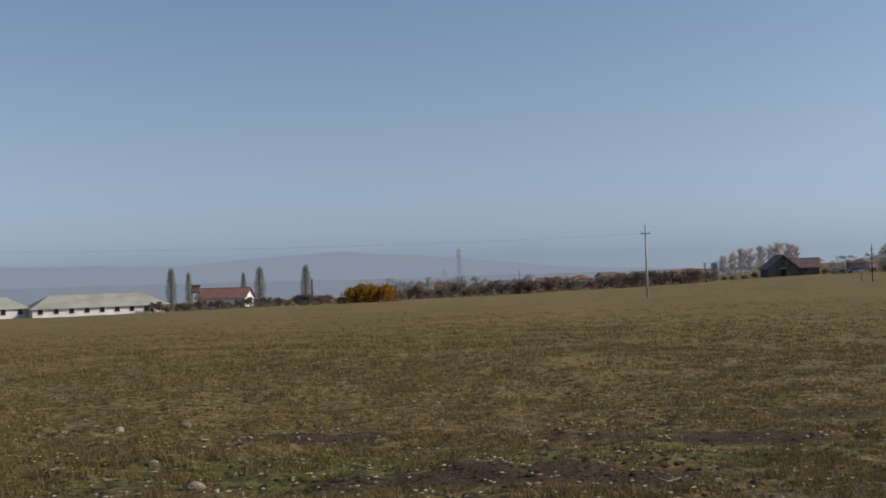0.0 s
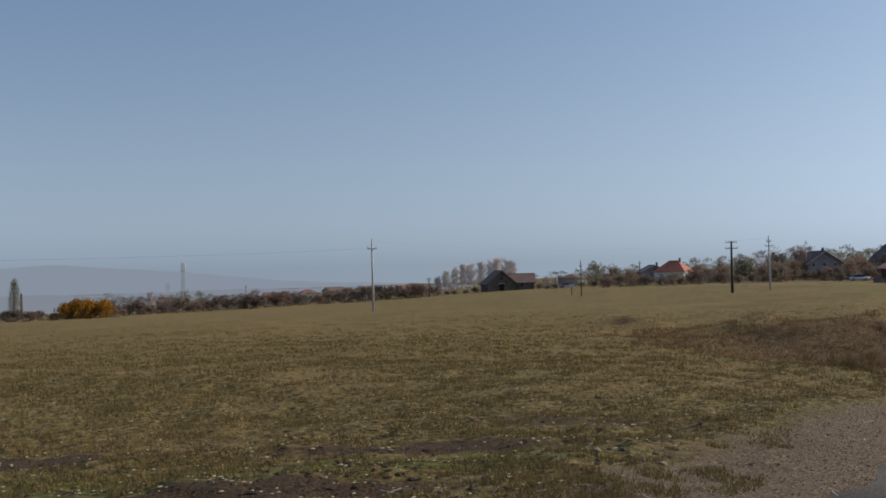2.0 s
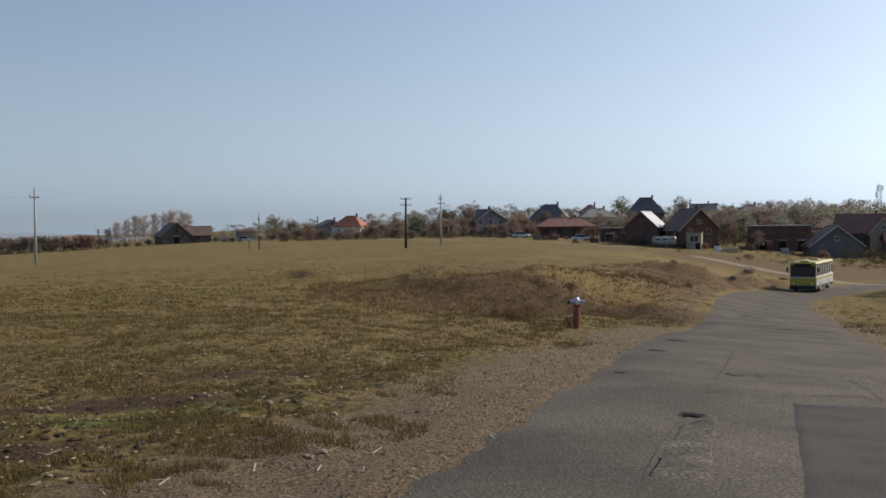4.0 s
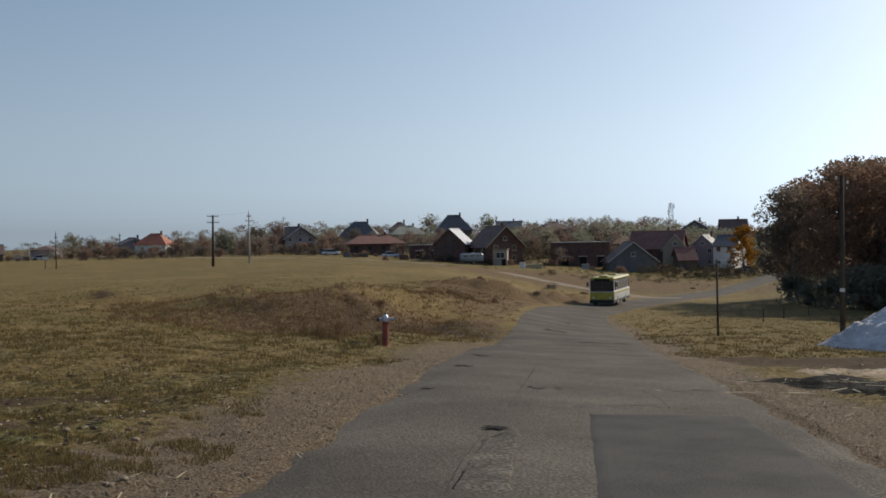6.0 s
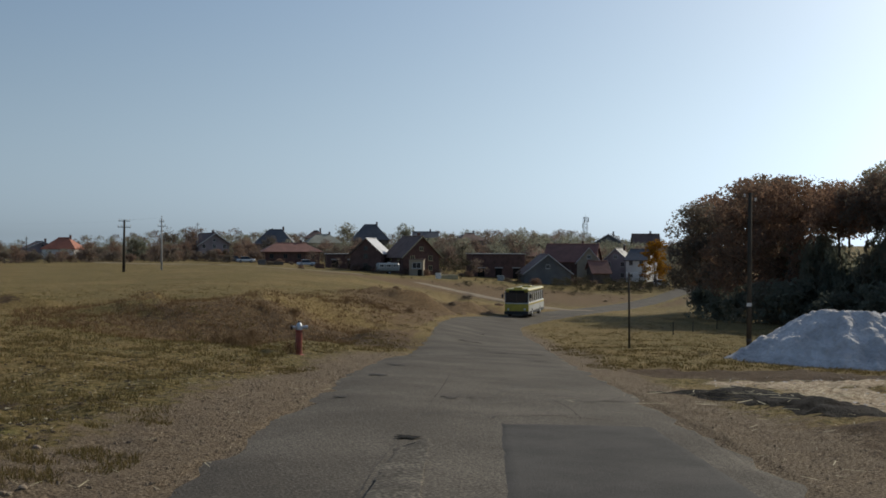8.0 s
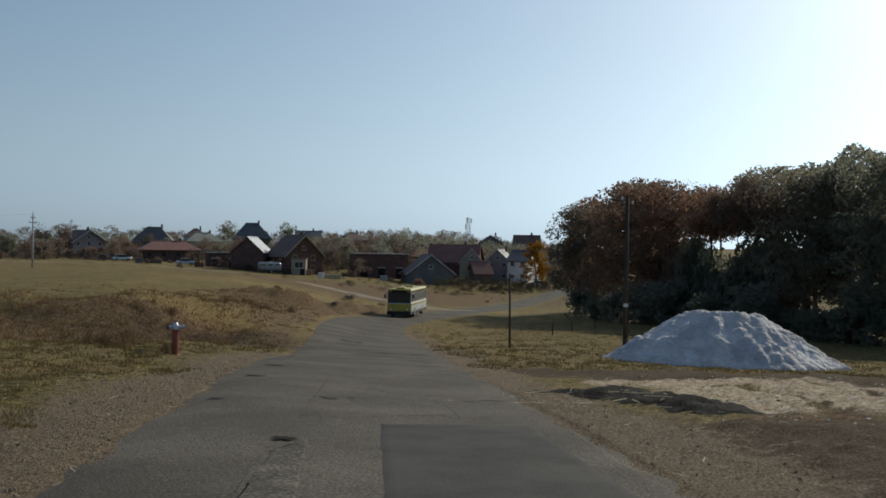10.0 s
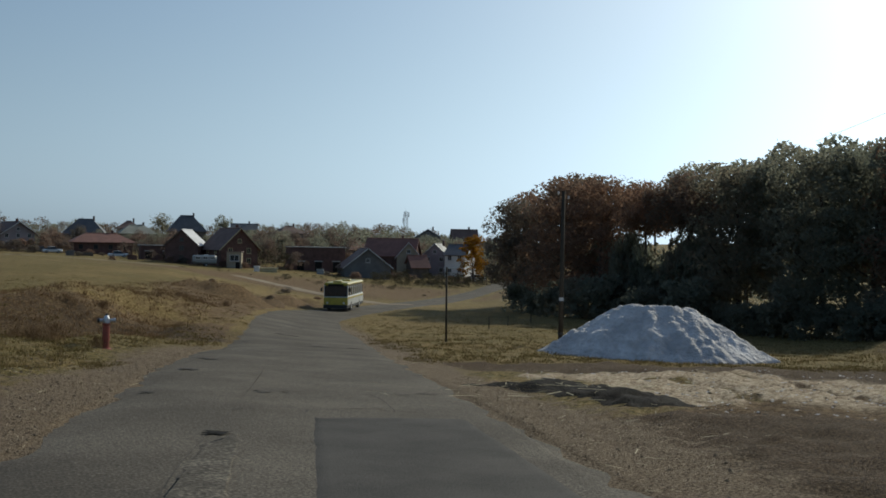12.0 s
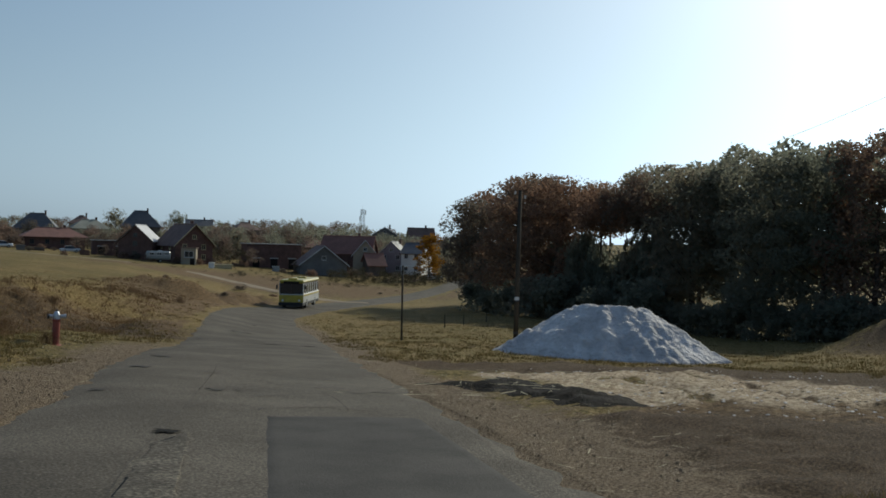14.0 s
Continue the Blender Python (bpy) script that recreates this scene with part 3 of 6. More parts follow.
def build_ground():
    bs = np.concatenate([np.arange(-30, 88, 0.25), np.arange(88, 330, 3.0)])
    rings = [0.0]
    r = 0.8
    while r < 4500:
        rings.append(r)
        r += max(0.35 if r < 7 else 0.0, r * 0.0165 if r < 130 else r * 0.035)
    rings = np.array(rings)
    nb, nr = len(bs), len(rings)
    B, D = np.meshgrid(np.radians(bs), rings[1:], indexing="ij")
    x, y = (D * np.sin(B)).ravel(), (D * np.cos(B)).ravel()
    ro, to = off_line(ROAD, x, y), off_line(TRACK, x, y)
    z = land(x, y, ro, to)
    verts = np.vstack([[0, 0, -0.03], np.stack([x, y, z], 1)])
    k = nr - 1
    i, j = np.meshgrid(np.arange(nb), np.arange(k - 1), indexing="ij")
    i2 = (i + 1) % nb
    faces = np.stack([1 + i * k + j, 1 + i * k + j + 1, 1 + i2 * k + j + 1, 1 + i2 * k + j], -1).reshape(-1, 4)[:, ::-1]
    me = array_mesh("ground", verts, faces, ground_shader())
    d = np.hypot(x, y)
    a = np.abs(ro)
    left_shoulder = np.clip(1.25 - (a - 2.9) / (2.6 + 0.5 * wave(x, y, 7, 21)), 0, 1) * (ro < 0)
    right_shoulder = np.clip(1.2 - (a - 2.9) / (2.2 + 0.5 * wave(x, y, 6, 22)), 0, 1) * (ro > 0)
    gravel = np.maximum(left_shoulder, right_shoulder) * np.where(ro < 0, np.clip(1.45 - d / 42, 0.12, 1), np.clip(1.6 - d / 75, 0.25, 1))
    bb = np.degrees(np.arctan2(x, y))
    gravel = np.maximum(gravel, np.clip(1.5 - np.abs(to) / 1.7, 0, 1) * ((bb < 41.6) | (bb > 44.3)))
    gravel = np.maximum(gravel, zone(x, y, 60.5, 17.5, 2.2, 4) * 0.5)
    yard = np.clip(zone(x, y, 47, 172, 26, 14) + zone(x, y, 40, 186, 22, 10), 0, 1) * 0.3
    gravel = np.maximum(gravel, yard)
    dry = np.clip(1.2 * zone(x, y, 36, 58, 20, 5, 40) + zone(x, y, 45, 90, 9, 22, 48) + zone(x, y, 47.5, 140, 30, 9) + np.clip((d - 26) / 45, 0, 0.46) * np.clip((34 - bb) / 26, 0.1, 1), 0, 1)
    # bare earth, also standing in for shade at bank (39) and mound (82)
    earth = np.clip(0.85 * zone(x, y, -8, 14.5, 1.7, 1.0) + 0.95 * zone(x, y, 3, 10.3, 2.4, 0.8) + 0.9 * zone(x, y, 13, 13.2, 2.4, 0.7) + 0.8 * zone(x, y, -15, 9.0, 1.2, 0.7) + 0.6 * zone(x, y, 21, 16, 3, 1.2)
                    + 0.85 * zone(x, y, 71, 12, 5, 3.2) + 0.8 * zone(x, y, 66, 34, 7, 2.2)
                    + zone(x, y, 62, 33, 5, 4) * 0.8 + zone(x, y, 78, 24, 4, 6) * 0.9 + zone(x, y, 80, 13, 4, 2) * 0.8 + zone(x, y, 41.5, 45, 3, 1.6, 48) * 0.6 + 0.8 * zone(x, y, 23.8, 65, 1.3, 0.9) + 0.7 * zone(x, y, 30.6, 55.4, 0.7, 0.6) + 0.58 * zone(x, y, 39, 49, 15, 5.0, 40)
                    + 0.85 * zone(x, y, 82, 59, 6, 4) + 0.75 * zone(x, y, 66, 13, 2.5, 2.5) + 0.7 * zone(x, y, 74, 30, 8, 2.5) + 0.6 * zone(x, y, 45, 103, 7, 6) + 0.5 * zone(x, y, 45, 168, 18, 3.5) + 0.5 * zone(x, y, 50, 165, 14, 3), 0, 1)
    lush = np.clip(0.7 * zone(x, y, 14.5, 11.8, 1.5, 0.4) + 0.6 * zone(x, y, 19, 12.8, 1.3, 0.4) + 0.6 * zone(x, y, -6, 11.5, 5, 2.0) + zone(x, y, 72, 12.6, 1.6, 0.7) * 0.9 + zone(x, y, 77.5, 11.6, 2.2, 0.7) * 0.85 + zone(x, y, 69, 14.6, 1.0, 0.5) * 0.7, 0, 1)
    sand = np.clip(sand_zone(x, y), 0, 1)
    tracks = rutted(x, y)
    sand = np.clip(sand * 1.25, 0, 1.1) * (1 - 0.75 * tracks)
    # red-brown grass; on the far slope it also stands in for backlit grass's shade
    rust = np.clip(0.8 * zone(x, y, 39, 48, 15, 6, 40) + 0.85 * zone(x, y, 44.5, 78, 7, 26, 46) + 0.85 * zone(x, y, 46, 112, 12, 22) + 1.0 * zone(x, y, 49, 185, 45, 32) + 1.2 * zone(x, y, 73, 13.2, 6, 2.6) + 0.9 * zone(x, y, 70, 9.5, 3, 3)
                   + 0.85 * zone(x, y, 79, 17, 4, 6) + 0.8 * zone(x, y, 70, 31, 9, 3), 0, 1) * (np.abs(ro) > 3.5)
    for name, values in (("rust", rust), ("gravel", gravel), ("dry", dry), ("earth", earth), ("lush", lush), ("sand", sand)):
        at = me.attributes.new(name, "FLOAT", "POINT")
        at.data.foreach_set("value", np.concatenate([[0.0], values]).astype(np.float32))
    ob = new("ground", me)
    tagged(ob, "short dry autumn meadow with bare earth, gravel verges and a sandy patch", "ground", kind="structure")


def strip(line, half, lift, name, material, wobble=0.0, cuts=8):
    """A ribbon on the land along a line."""
    t = np.gradient(line, axis=0)
    t /= np.linalg.norm(t, axis=1)[:, None]
    side = np.stack([t[:, 1], -t[:, 0]], 1)
    us = np.linspace(-1, 1, cuts + 1)
    verts = []
    s = np.arange(len(line)) * 1.0
    for u in us:
        w = half * u
        if abs(u) == 1 and wobble:
            w = w + wobble * (wave(s, s * 0 + 9 * u, 1.7, 31) + 0.7 * wave(s, s * 0 + 5 * u, 5.5, 32))
            p = line + side * w[:, None]
        else:
            p = line + side * w
        z = base_land(p[:, 0], p[:, 1]) + lift + 0.05 * (1 - u * u) - (0.05 if abs(u) == 1 else 0)
        verts.append(np.column_stack([p, z]))
    verts = np.stack(verts, 1).reshape(-1, 3)
    n, k = len(line), cuts + 1
    i, j = np.meshgrid(np.arange(n - 1), np.arange(k - 1), indexing="ij")
    faces = np.stack([i * k + j, i * k + j + 1, (i + 1) * k + j + 1, (i + 1) * k + j], -1).reshape(-1, 4)
    return array_mesh(name, verts, faces, M[material])


build_ground()
fine_road = spline(ROAD[::4], 0.35)
cut = int(np.argmin(np.hypot(*(TRACK - np.array(spot(44.3, 192))).T)))
over = int(np.argmin(np.hypot(*(TRACK - np.array(spot(41.6, 204))).T)))
tagged(new("track", strip(TRACK[:cut], 1.5, 0.07, "track", "track", 0.5, 6)), "pale gravel track climbing from the bend to the yards", "track", kind="structure")
track = tagged(new("track", strip(TRACK[over:], 1.15, 0.07, "track", "track", 0.4, 6)), "pale gravel track along the top of the field", "track", kind="structure")
road = tagged(new("road", strip(fine_road, ROAD_WIDTH / 2, 0.02, "road", "asphalt", 0.2, 12)), "worn grey asphalt road with crumbling edges", "road", kind="structure")


# ---- trees ----
def limb_path(rng, start, way, length, r0, r1, bend=0.25, n=4):
    pts = [Vector(start)]
    w = Vector(way).normalized()
    for i in range(n):
        w = (w + Vector((rng.uniform(-bend, bend), rng.uniform(-bend, bend), rng.uniform(-bend * 0.3, bend * 0.6)))).normalized()
        pts.append(pts[-1] + w * length / n)
    return [(pts[i], pts[i + 1], r0 + (r1 - r0) * i / n, r0 + (r1 - r0) * (i + 1) / n) for i in range(n)]


def wood_frame(rng, height, lean, first, limbs, spread, thick):
    """Trunk and limbs; returns the shape and the limbs' ends."""
    sh, ends = Shape(), []
    trunk = limb_path(rng, (0, 0, -0.4), (lean, lean * 0.5, 1), height * 0.82, thick, thick * 0.25, 0.08, 6)
    for a, b, r0, r1 in trunk:
        sh.tube(a, b, r0, r1, 7, False)
    for k in range(limbs):
        f = first + (0.95 - first) * k / limbs
        i = min(5, int(f * 6))
        a, b = trunk[i][0], trunk[i][1]
        p = a.lerp(b, f * 6 - i if f * 6 - i < 1 else 0.9)
        ang = k * 2.4 + rng.uniform(-0.5, 0.5)
        ln = spread * (1.15 - 0.6 * f) * rng.uniform(0.75, 1.15)
        segs = limb_path(rng, p, (math.cos(ang), math.sin(ang), 0.35 + 0.6 * f), ln, thick * 0.42 * (1.1 - f), 0.025, 0.3, 4)
        for q in segs:
            sh.tube(q[0], q[1], q[2], q[3], 5, False)
        ends += [segs[1][1], segs[2][1], segs[3][1]]
    return sh, ends


def leaves(seed, centres, radii, per, size, stretch=(1, 1, 0.8)):
    """Clumps of small bent leaves round the centres."""
    rg = np.random.default_rng(seed)
    n = len(centres) * per
    c = np.repeat(np.asarray(centres, float), per, 0)
    r = np.repeat(np.asarray(radii, float), per)
    d = rg.normal(size=(n, 3))
    d /= np.linalg.norm(d, axis=1)[:, None]
    p = c + d * (r * rg.uniform(0.35, 1.0, n) ** 0.6)[:, None] * np.array(stretch)
    u = rg.normal(size=(n, 3))
    u /= np.linalg.norm(u, axis=1)[:, None]
    v = np.cross(u, rg.normal(size=(n, 3)))
    v /= np.linalg.norm(v, axis=1)[:, None] + 1e-9
    s = size * rg.uniform(0.6, 1.4, n)[:, None]
    w = np.cross(u, v)
    verts = np.stack([p - u * s, p - v * s * 0.6 + w * s * 0.2, p + u * s, p + v * s * 0.6 + w * s * 0.2], 1).reshape(-1, 3)
    return verts, np.arange(len(verts)).reshape(-1, 4)


def crown_centres(seed, n, height, low, radius, round_top=True):
    rg = np.random.default_rng(seed)
    out, rad = [], []
    for k in range(n):
        f = rg.uniform(0, 1) ** 0.8
        z = low + (height - low) * f
        w = radius * math.sqrt(max(0.05, 1 - (2 * f - 0.85) ** 2 / 1.5)) if round_top else radius
        ang = rg.uniform(0, math.tau)
        rr = w * rg.uniform(0.45, 1.0)
        out.append((rr * math.cos(ang), rr * math.sin(ang), z - 0.5))
        rad.append(rg.uniform(0.7, 1.5) * radius / 4.2 * (1.0 if n >= 60 else 1.65))
    return out, rad


def make_tree(seed, label, category, leaf, height=14.0, radius=4.2, low=3.0, clumps=90, per=44, size=0.2, thick=0.26, group=""):
    rng = random.Random(seed)
    t = thing("tree", pose(0, 0, -500), label, category, group)
    frame_shape, ends = wood_frame(rng, height, 0.03, 0.28 if low < 6 else 0.74, 11, radius * 1.05, thick)
    part("trunk", frame_shape, "bark", t, smooth=True)
    cs, rs = crown_centres(seed, clumps, height, low, radius)
    cs += [tuple(e) for e in ends]
    rs += [0.9 * radius / 4.2] * len(ends)
    v, f = leaves(seed, cs, rs, per, size)
    part("crown", array_mesh("crown", v, f, M[leaf], False), leaf, t)
    return t


def top_curve(b, bs, es):
    return float(np.interp(b, bs, es))


def put_tree(proto, bearing, dist, height, native, rng, widen=1.0):
    x, y, z = place(bearing, dist, 0.15)
    k = height / native
    wd = k * widen
    return copy_thing(proto, pose(x, y, z, 0, 0, rng.uniform(0, 360)) @ Matrix.Diagonal((wd, wd, k, 1)))


# the wood on the rise beside the road
WOOD = "trees of the oak wood"
oaks = []
for per, size in ((92, 0.14), (30, 0.24)):
    oaks += [make_tree(11, "oak with rust-brown autumn leaves at the wood's edge", "tree", "leaf_rust", per=per, size=size, group=WOOD),
             make_tree(12, "oak with olive and brown leaves in the wood", "tree", "leaf_green", per=per, size=size, group=WOOD),
             make_tree(13, "broad oak with rusty leaves in the dark wood", "tree", "leaf_rust", radius=4.8, clumps=100, per=per, size=size, group=WOOD),
             make_tree(14, "oak with dull green leaves in the wood", "tree", "leaf_green", radius=3.8, low=4.0, per=per, size=size, group=WOOD)]
open_oak = make_tree(15, "oak with bare lower trunk and sky behind it", "tree", "leaf_green", low=9.8, clumps=60, per=80, size=0.14, group=WOOD)
open_rust = make_tree(16, "rust-leaved oak with a bare lower trunk and sky behind it", "tree", "leaf_rust", low=9.8, clumps=60, per=80, size=0.14, group=WOOD)
rng = random.Random(5)
EDGE_B = [58.5, 62, 66, 70, 75, 80, 90, 110]
EDGE_D = [128, 108, 97, 90, 84, 81, 78, 76]
TOP_B = [58.6, 59.4, 60.3, 61.3, 63.3, 65.2, 66.4, 67.2, 68.4, 69.8, 72, 74, 77, 79.6, 90, 120]
TOP_E = [1.9, 2.9, 3.55, 3.9, 4.15, 4.05, 3.7, 3.8, 4.4, 4.8, 5.35, 5.85, 5.95, 6.15, 6.5, 6.5]
for row in range(3):
    b = 59.2 + 0.5 * row
    # past bearing 80 the rows are unseen, added to keep light out
    while b < 104:
        near_gap = 63.9 < b < 69.6
        d = top_curve(b, EDGE_B, EDGE_D) + 3 + row * 9.5 + rng.uniform(-2, 2)
        top = top_curve(b, TOP_B, TOP_E) - 0.18 + rng.uniform(-0.3, 0.12) - 0.05 * row
        x, y, z = place(b, d)
        h = EYE + d * math.tan(radians(top)) - z
        rusty = b < 66.6 or rng.random() < 0.25
        proto = oaks[rng.choice((0, 2, 0) if rusty else (1, 3, 1)) + (0 if row < 1 or b < 70 and row < 2 else 4)]
        if not (near_gap and row > 1) and not (b > 70 and row > 1):
            put_tree((open_rust if rusty else open_oak) if near_gap else proto, b, d, max(5, h), 14.0, rng, rng.uniform(0.95, 1.15))
        b += rng.uniform(1.9, 2.6) if b < 84 else rng.uniform(3.0, 4.2)
# brush along the wood's foot
shrub = make_tree(21, "dark leafy brush at the foot of the wood", "bush", "leaf_green", 3.0, 1.5, 0.3, 34, 40, 0.13, 0.06, "brush under the wood")
b = 59.6
while b < 92:
    if not 66.2 < b < 67.5:
        put_tree(shrub, b, top_curve(b, EDGE_B, EDGE_D) - rng.uniform(1, 4), rng.uniform(2.5, 4.6), 3.0, rng, 1.2)
    b += rng.uniform(0.8, 1.3)
# young growth on both sides of the gap in the wood
for b in (63.6, 64.3, 64.9, 65.5, 65.95, 67.75, 68.2, 68.8, 69.4, 70.0, 64.0, 65.2, 68.5, 69.1):
    put_tree(shrub, b, top_curve(b, EDGE_B, EDGE_D) + rng.uniform(2, 9), rng.uniform(7.0, 9.5), 3.0, rng, 0.42)

# low brush that closes the gap below the trunks
low_rng = random.Random(77)
for b, h in ((66.0, 6.6), (66.25, 5.6), (66.5, 4.6), (66.8, 4.4), (67.1, 4.9), (67.35, 5.4), (67.6, 6.8), (65.7, 7.4), (68.0, 7.6)):
    put_tree(shrub, b, top_curve(b, EDGE_B, EDGE_D) + low_rng.uniform(4, 9), h, 3.0, low_rng, 0.75)

# trees and gardens of the village, thinner and browner
GARDEN = "garden trees of the village"
garden = [make_tree(31, "garden tree with thin brown autumn leaves", "tree", "leaf_village", 8.0, 2.8, 1.0, 48, 24, 0.17, 0.16, GARDEN),
          make_tree(32, "round garden tree with reddish-brown leaves", "tree", "leaf_village", 7.0, 3.2, 0.8, 48, 24, 0.17, 0.16, GARDEN),
          make_tree(33, "dull green garden tree among the houses", "tree", "leaf_green", 8.0, 2.6, 1.0, 46, 24, 0.17, 0.15, GARDEN)]
SKY_B = [-2, 2, 6, 11, 14, 20, 22.4, 25, 29, 32, 36, 40, 43, 47, 50, 53, 57, 59]
SKY_E = [-0.4, -0.35, -0.45, -0.3, -0.3, 0.1, 0.62, 0.35, 0.8, 1.05, 1.0, 0.95, 0.95, 1.0, 1.15, 0.95, 0.65, 0.5]
class Woods:
    """Many far trees joined into one mesh."""

    def __init__(self):
        self.v, self.f, self.n = [], [], 0

    def plant(self, seed, bearing, dist, height, widen):
        x, y, z = place(bearing, dist, 0.15)
        cs, rs = crown_centres(seed, 26, 7.6, 0.5, 2.8)
        cs = cs + [(0, 0, 7.0), (0.5, 0.3, 6.6)]
        v, f = leaves(seed, cs, rs + [1.0, 1.1], 21, 0.2)
        k = height / 7.6
        self.v.append(v * np.array([k * widen, k * widen, k]) + np.array([x, y, z]))
        self.f.append(f + self.n)
        self.n += len(v)

    def finish(self, name, material, label):
        tagged(new(name, array_mesh(name, np.vstack(self.v), np.vstack(self.f), M[material], False)), label, "woods", kind="stuff")


woods = (Woods(), Woods(), Woods(), Woods())
for row in range(7):
    b = -3.0 + row * 0.4
    while b < 59.5:
        d = (470, 440, 410, 385, 355, 325, 298)[row] * rng.uniform(0.97, 1.04)
        top = top_curve(b, SKY_B, SKY_E) - rng.uniform(-0.08, 0.3) - (0.0, 0.05, 0.12, 0.22, 0.36, 0.5, 0.65)[row]
        x, y, z = place(b, d)
        h = EYE + d * math.tan(radians(top)) - z
        if h > 1.6:
            woods[rng.choice((0, 0, 0, 1, 1, 2))].plant(rng.randrange(10 ** 6), b, d, min(h, 14), rng.uniform(0.9, 1.3) if h > 5 else 1.6)
        b += rng.uniform(0.55, 1.0) if b < 36 else rng.uniform(0.42, 0.75)
for k in range(120):
    b = rng.uniform(44.5, 58.5)
    d = rng.uniform(272, 350)
    x, y, z = place(b, d)
    h = EYE + d * math.tan(radians(top_curve(b, SKY_B, SKY_E) - rng.uniform(0.25, 1.1))) - z
    woods[rng.choice((0, 0, 1, 1, 1, 2))].plant(rng.randrange(10 ** 6), b, d, min(max(h, 2.5), 9), rng.uniform(1.0, 1.4))
# hedge row whose dark leaves stand in for shade along the road
for k in range(46):
    b = 51.6 + 8.0 * k / 46 + rng.uniform(-0.2, 0.2)
    woods[3].plant(rng.randrange(10 ** 6), b, rng.uniform(214, 228) + max(0, b - 57) * 6, rng.uniform(1.3, 2.8), 1.5)
# small scrub, its dark colour also replacing shadow on the upper slope
for k in range(70):
    b, d = rng.uniform(43.5, 56.5), rng.uniform(190, 226)
    x, y, z = place(b, d)
    if abs(off_line(ROAD, [x], [y])[0]) > 6 and abs(off_line(TRACK, [x], [y])[0]) > 4:
        woods[3].plant(rng.randrange(10 ** 6), b, d, rng.uniform(0.35, 1.0), rng.uniform(1.6, 3.0))
for b, d, h in ((46.2, 238, 4.2), (46.7, 243, 5.0), (47.2, 240, 3.6), (47.7, 238, 4.4), (45.6, 250, 5.2), (41.0, 245, 3.4), (40.2, 240, 2.6), (49.9, 236, 2.6), (38.9, 262, 4.0), (36.0, 266, 3.2), (35.2, 268, 4.0), (34.4, 262, 3.0), (53.4, 238, 2.6), (52.4, 236, 2.0), (57.0, 242, 3.2), (58.2, 250, 5.0)):
    woods[rng.choice((0, 0, 3))].plant(rng.randrange(10 ** 6), b, d, h, 1.2)
woods[3].finish("scrub", "leaf_dark", "low scrub and hedges, dark to stand in for shade below the houses")
woods[0].finish("far_woods", "leaf_village", "brown autumn trees behind the village")
woods[1].finish("far_woods", "leaf_green", "dull green trees behind the village")
woods[2].finish("far_woods", "leaf_poplar", "thin grey half-bare trees behind the village")
for k in range(58):
    b = rng.uniform(22.5, 57)
    d = rng.uniform(272, 345)
    x, y, z = place(b, d)
    put_tree(garden[rng.randrange(3)], b, d, min(9, max(3, EYE + d * math.tan(radians(top_curve(b, SKY_B, SKY_E) - rng.uniform(0.35, 0.9))) - z)), 7.6, rng, 1.1)
for k, b in enumerate((28.1, 28.9, 30.2, 30.9, 31.8, 32.3, 35.0, 35.6, 39.6, 40.3, 41.0, 45.6, 46.1, 46.7, 47.2, 49.9, 50.4, 53.9, 24.2, 27.6, 46.4, 45.9)):
    d = 262 + 14 * (k % 3)
    put_tree(garden[k % 3], b, d, 3.6 + 0.55 * ((k * 7) % 5), 7.6, rng, 1.15)
for b, d, top, k in ((40.7, 365, 1.40, 2), (43.85, 365, 1.36, 2), (31.6, 300, 1.1, 1), (29.8, 290, 0.75, 2), (32.6, 300, 1.0, 0), (22.4, 300, 0.66, 2), (23.3, 300, 0.5, 1),
                     (35.4, 290, 0.5, 0), (39.8, 270, 0.15, 1), (40.7, 275, 0.1, 0), (46.4, 300, 0.4, 0), (47.6, 300, 0.5, 1), (28.2, 300, 0.2, 1), (30.3, 290, 0.0, 2), (31.5, 285, 0.05, 2)):
    x, y, z = place(b, d)
    put_tree(garden[k], b, d, EYE + d * math.tan(radians(top)) - z, 7.6, rng, 0.95)
birch = make_tree(41, "birch with bright orange-yellow leaves beside the white house", "tree", "leaf_yellow", 9.0, 2.1, 1.2, 60, 34, 0.15, 0.14)
x, y, z = place(57.0, 236)
put_tree(birch, 57.0, 236, EYE + 236 * math.tan(radians(0.5)) - z, 8.6, rng, 1.35)
ybush = make_tree(42, "bush with yellow autumn leaves at the field's edge", "bush", "leaf_yellow", 4.5, 2.4, 0.5, 40, 34, 0.16, 0.08)
for b, h in ((-4.9, 3.9), (-4.1, 4.7), (-3.3, 4.2)):
    put_tree(ybush, b, 246, h, 4.3, rng, 1.25)

# hedge of bushes along the far edge of the field
hedge = make_tree(51, "low brown bush in the hedge along the field", "bush", "leaf_village", 3.0, 1.7, 0.2, 26, 24, 0.13, 0.05, "hedge bushes")
b = -15.0
while b < 23:
    d = (255 if b < -2 else 300) * rng.uniform(0.97, 1.04)
    tall = rng.uniform(1.6, 3.0) if b < -4.5 else rng.uniform(2.8, 4.6) if b < 14 else rng.uniform(0.8, 1.8)
    if not 16.3 < b < 19.3:
        put_tree(hedge, b, d, tall, 2.9, rng, 1.3)
    b += rng.uniform(0.35, 0.7)
b = 23
while b < 57:
    put_tree(hedge, b, 262 * rng.uniform(0.95, 1.12) if b < 36 or rng.random() < 0.4 else rng.uniform(222, 238), rng.uniform(1.6, 3.6) if b < 36 else rng.uniform(0.8, 2.0), 2.9, rng, 1.3)
    b += rng.uniform(0.35, 0.8)


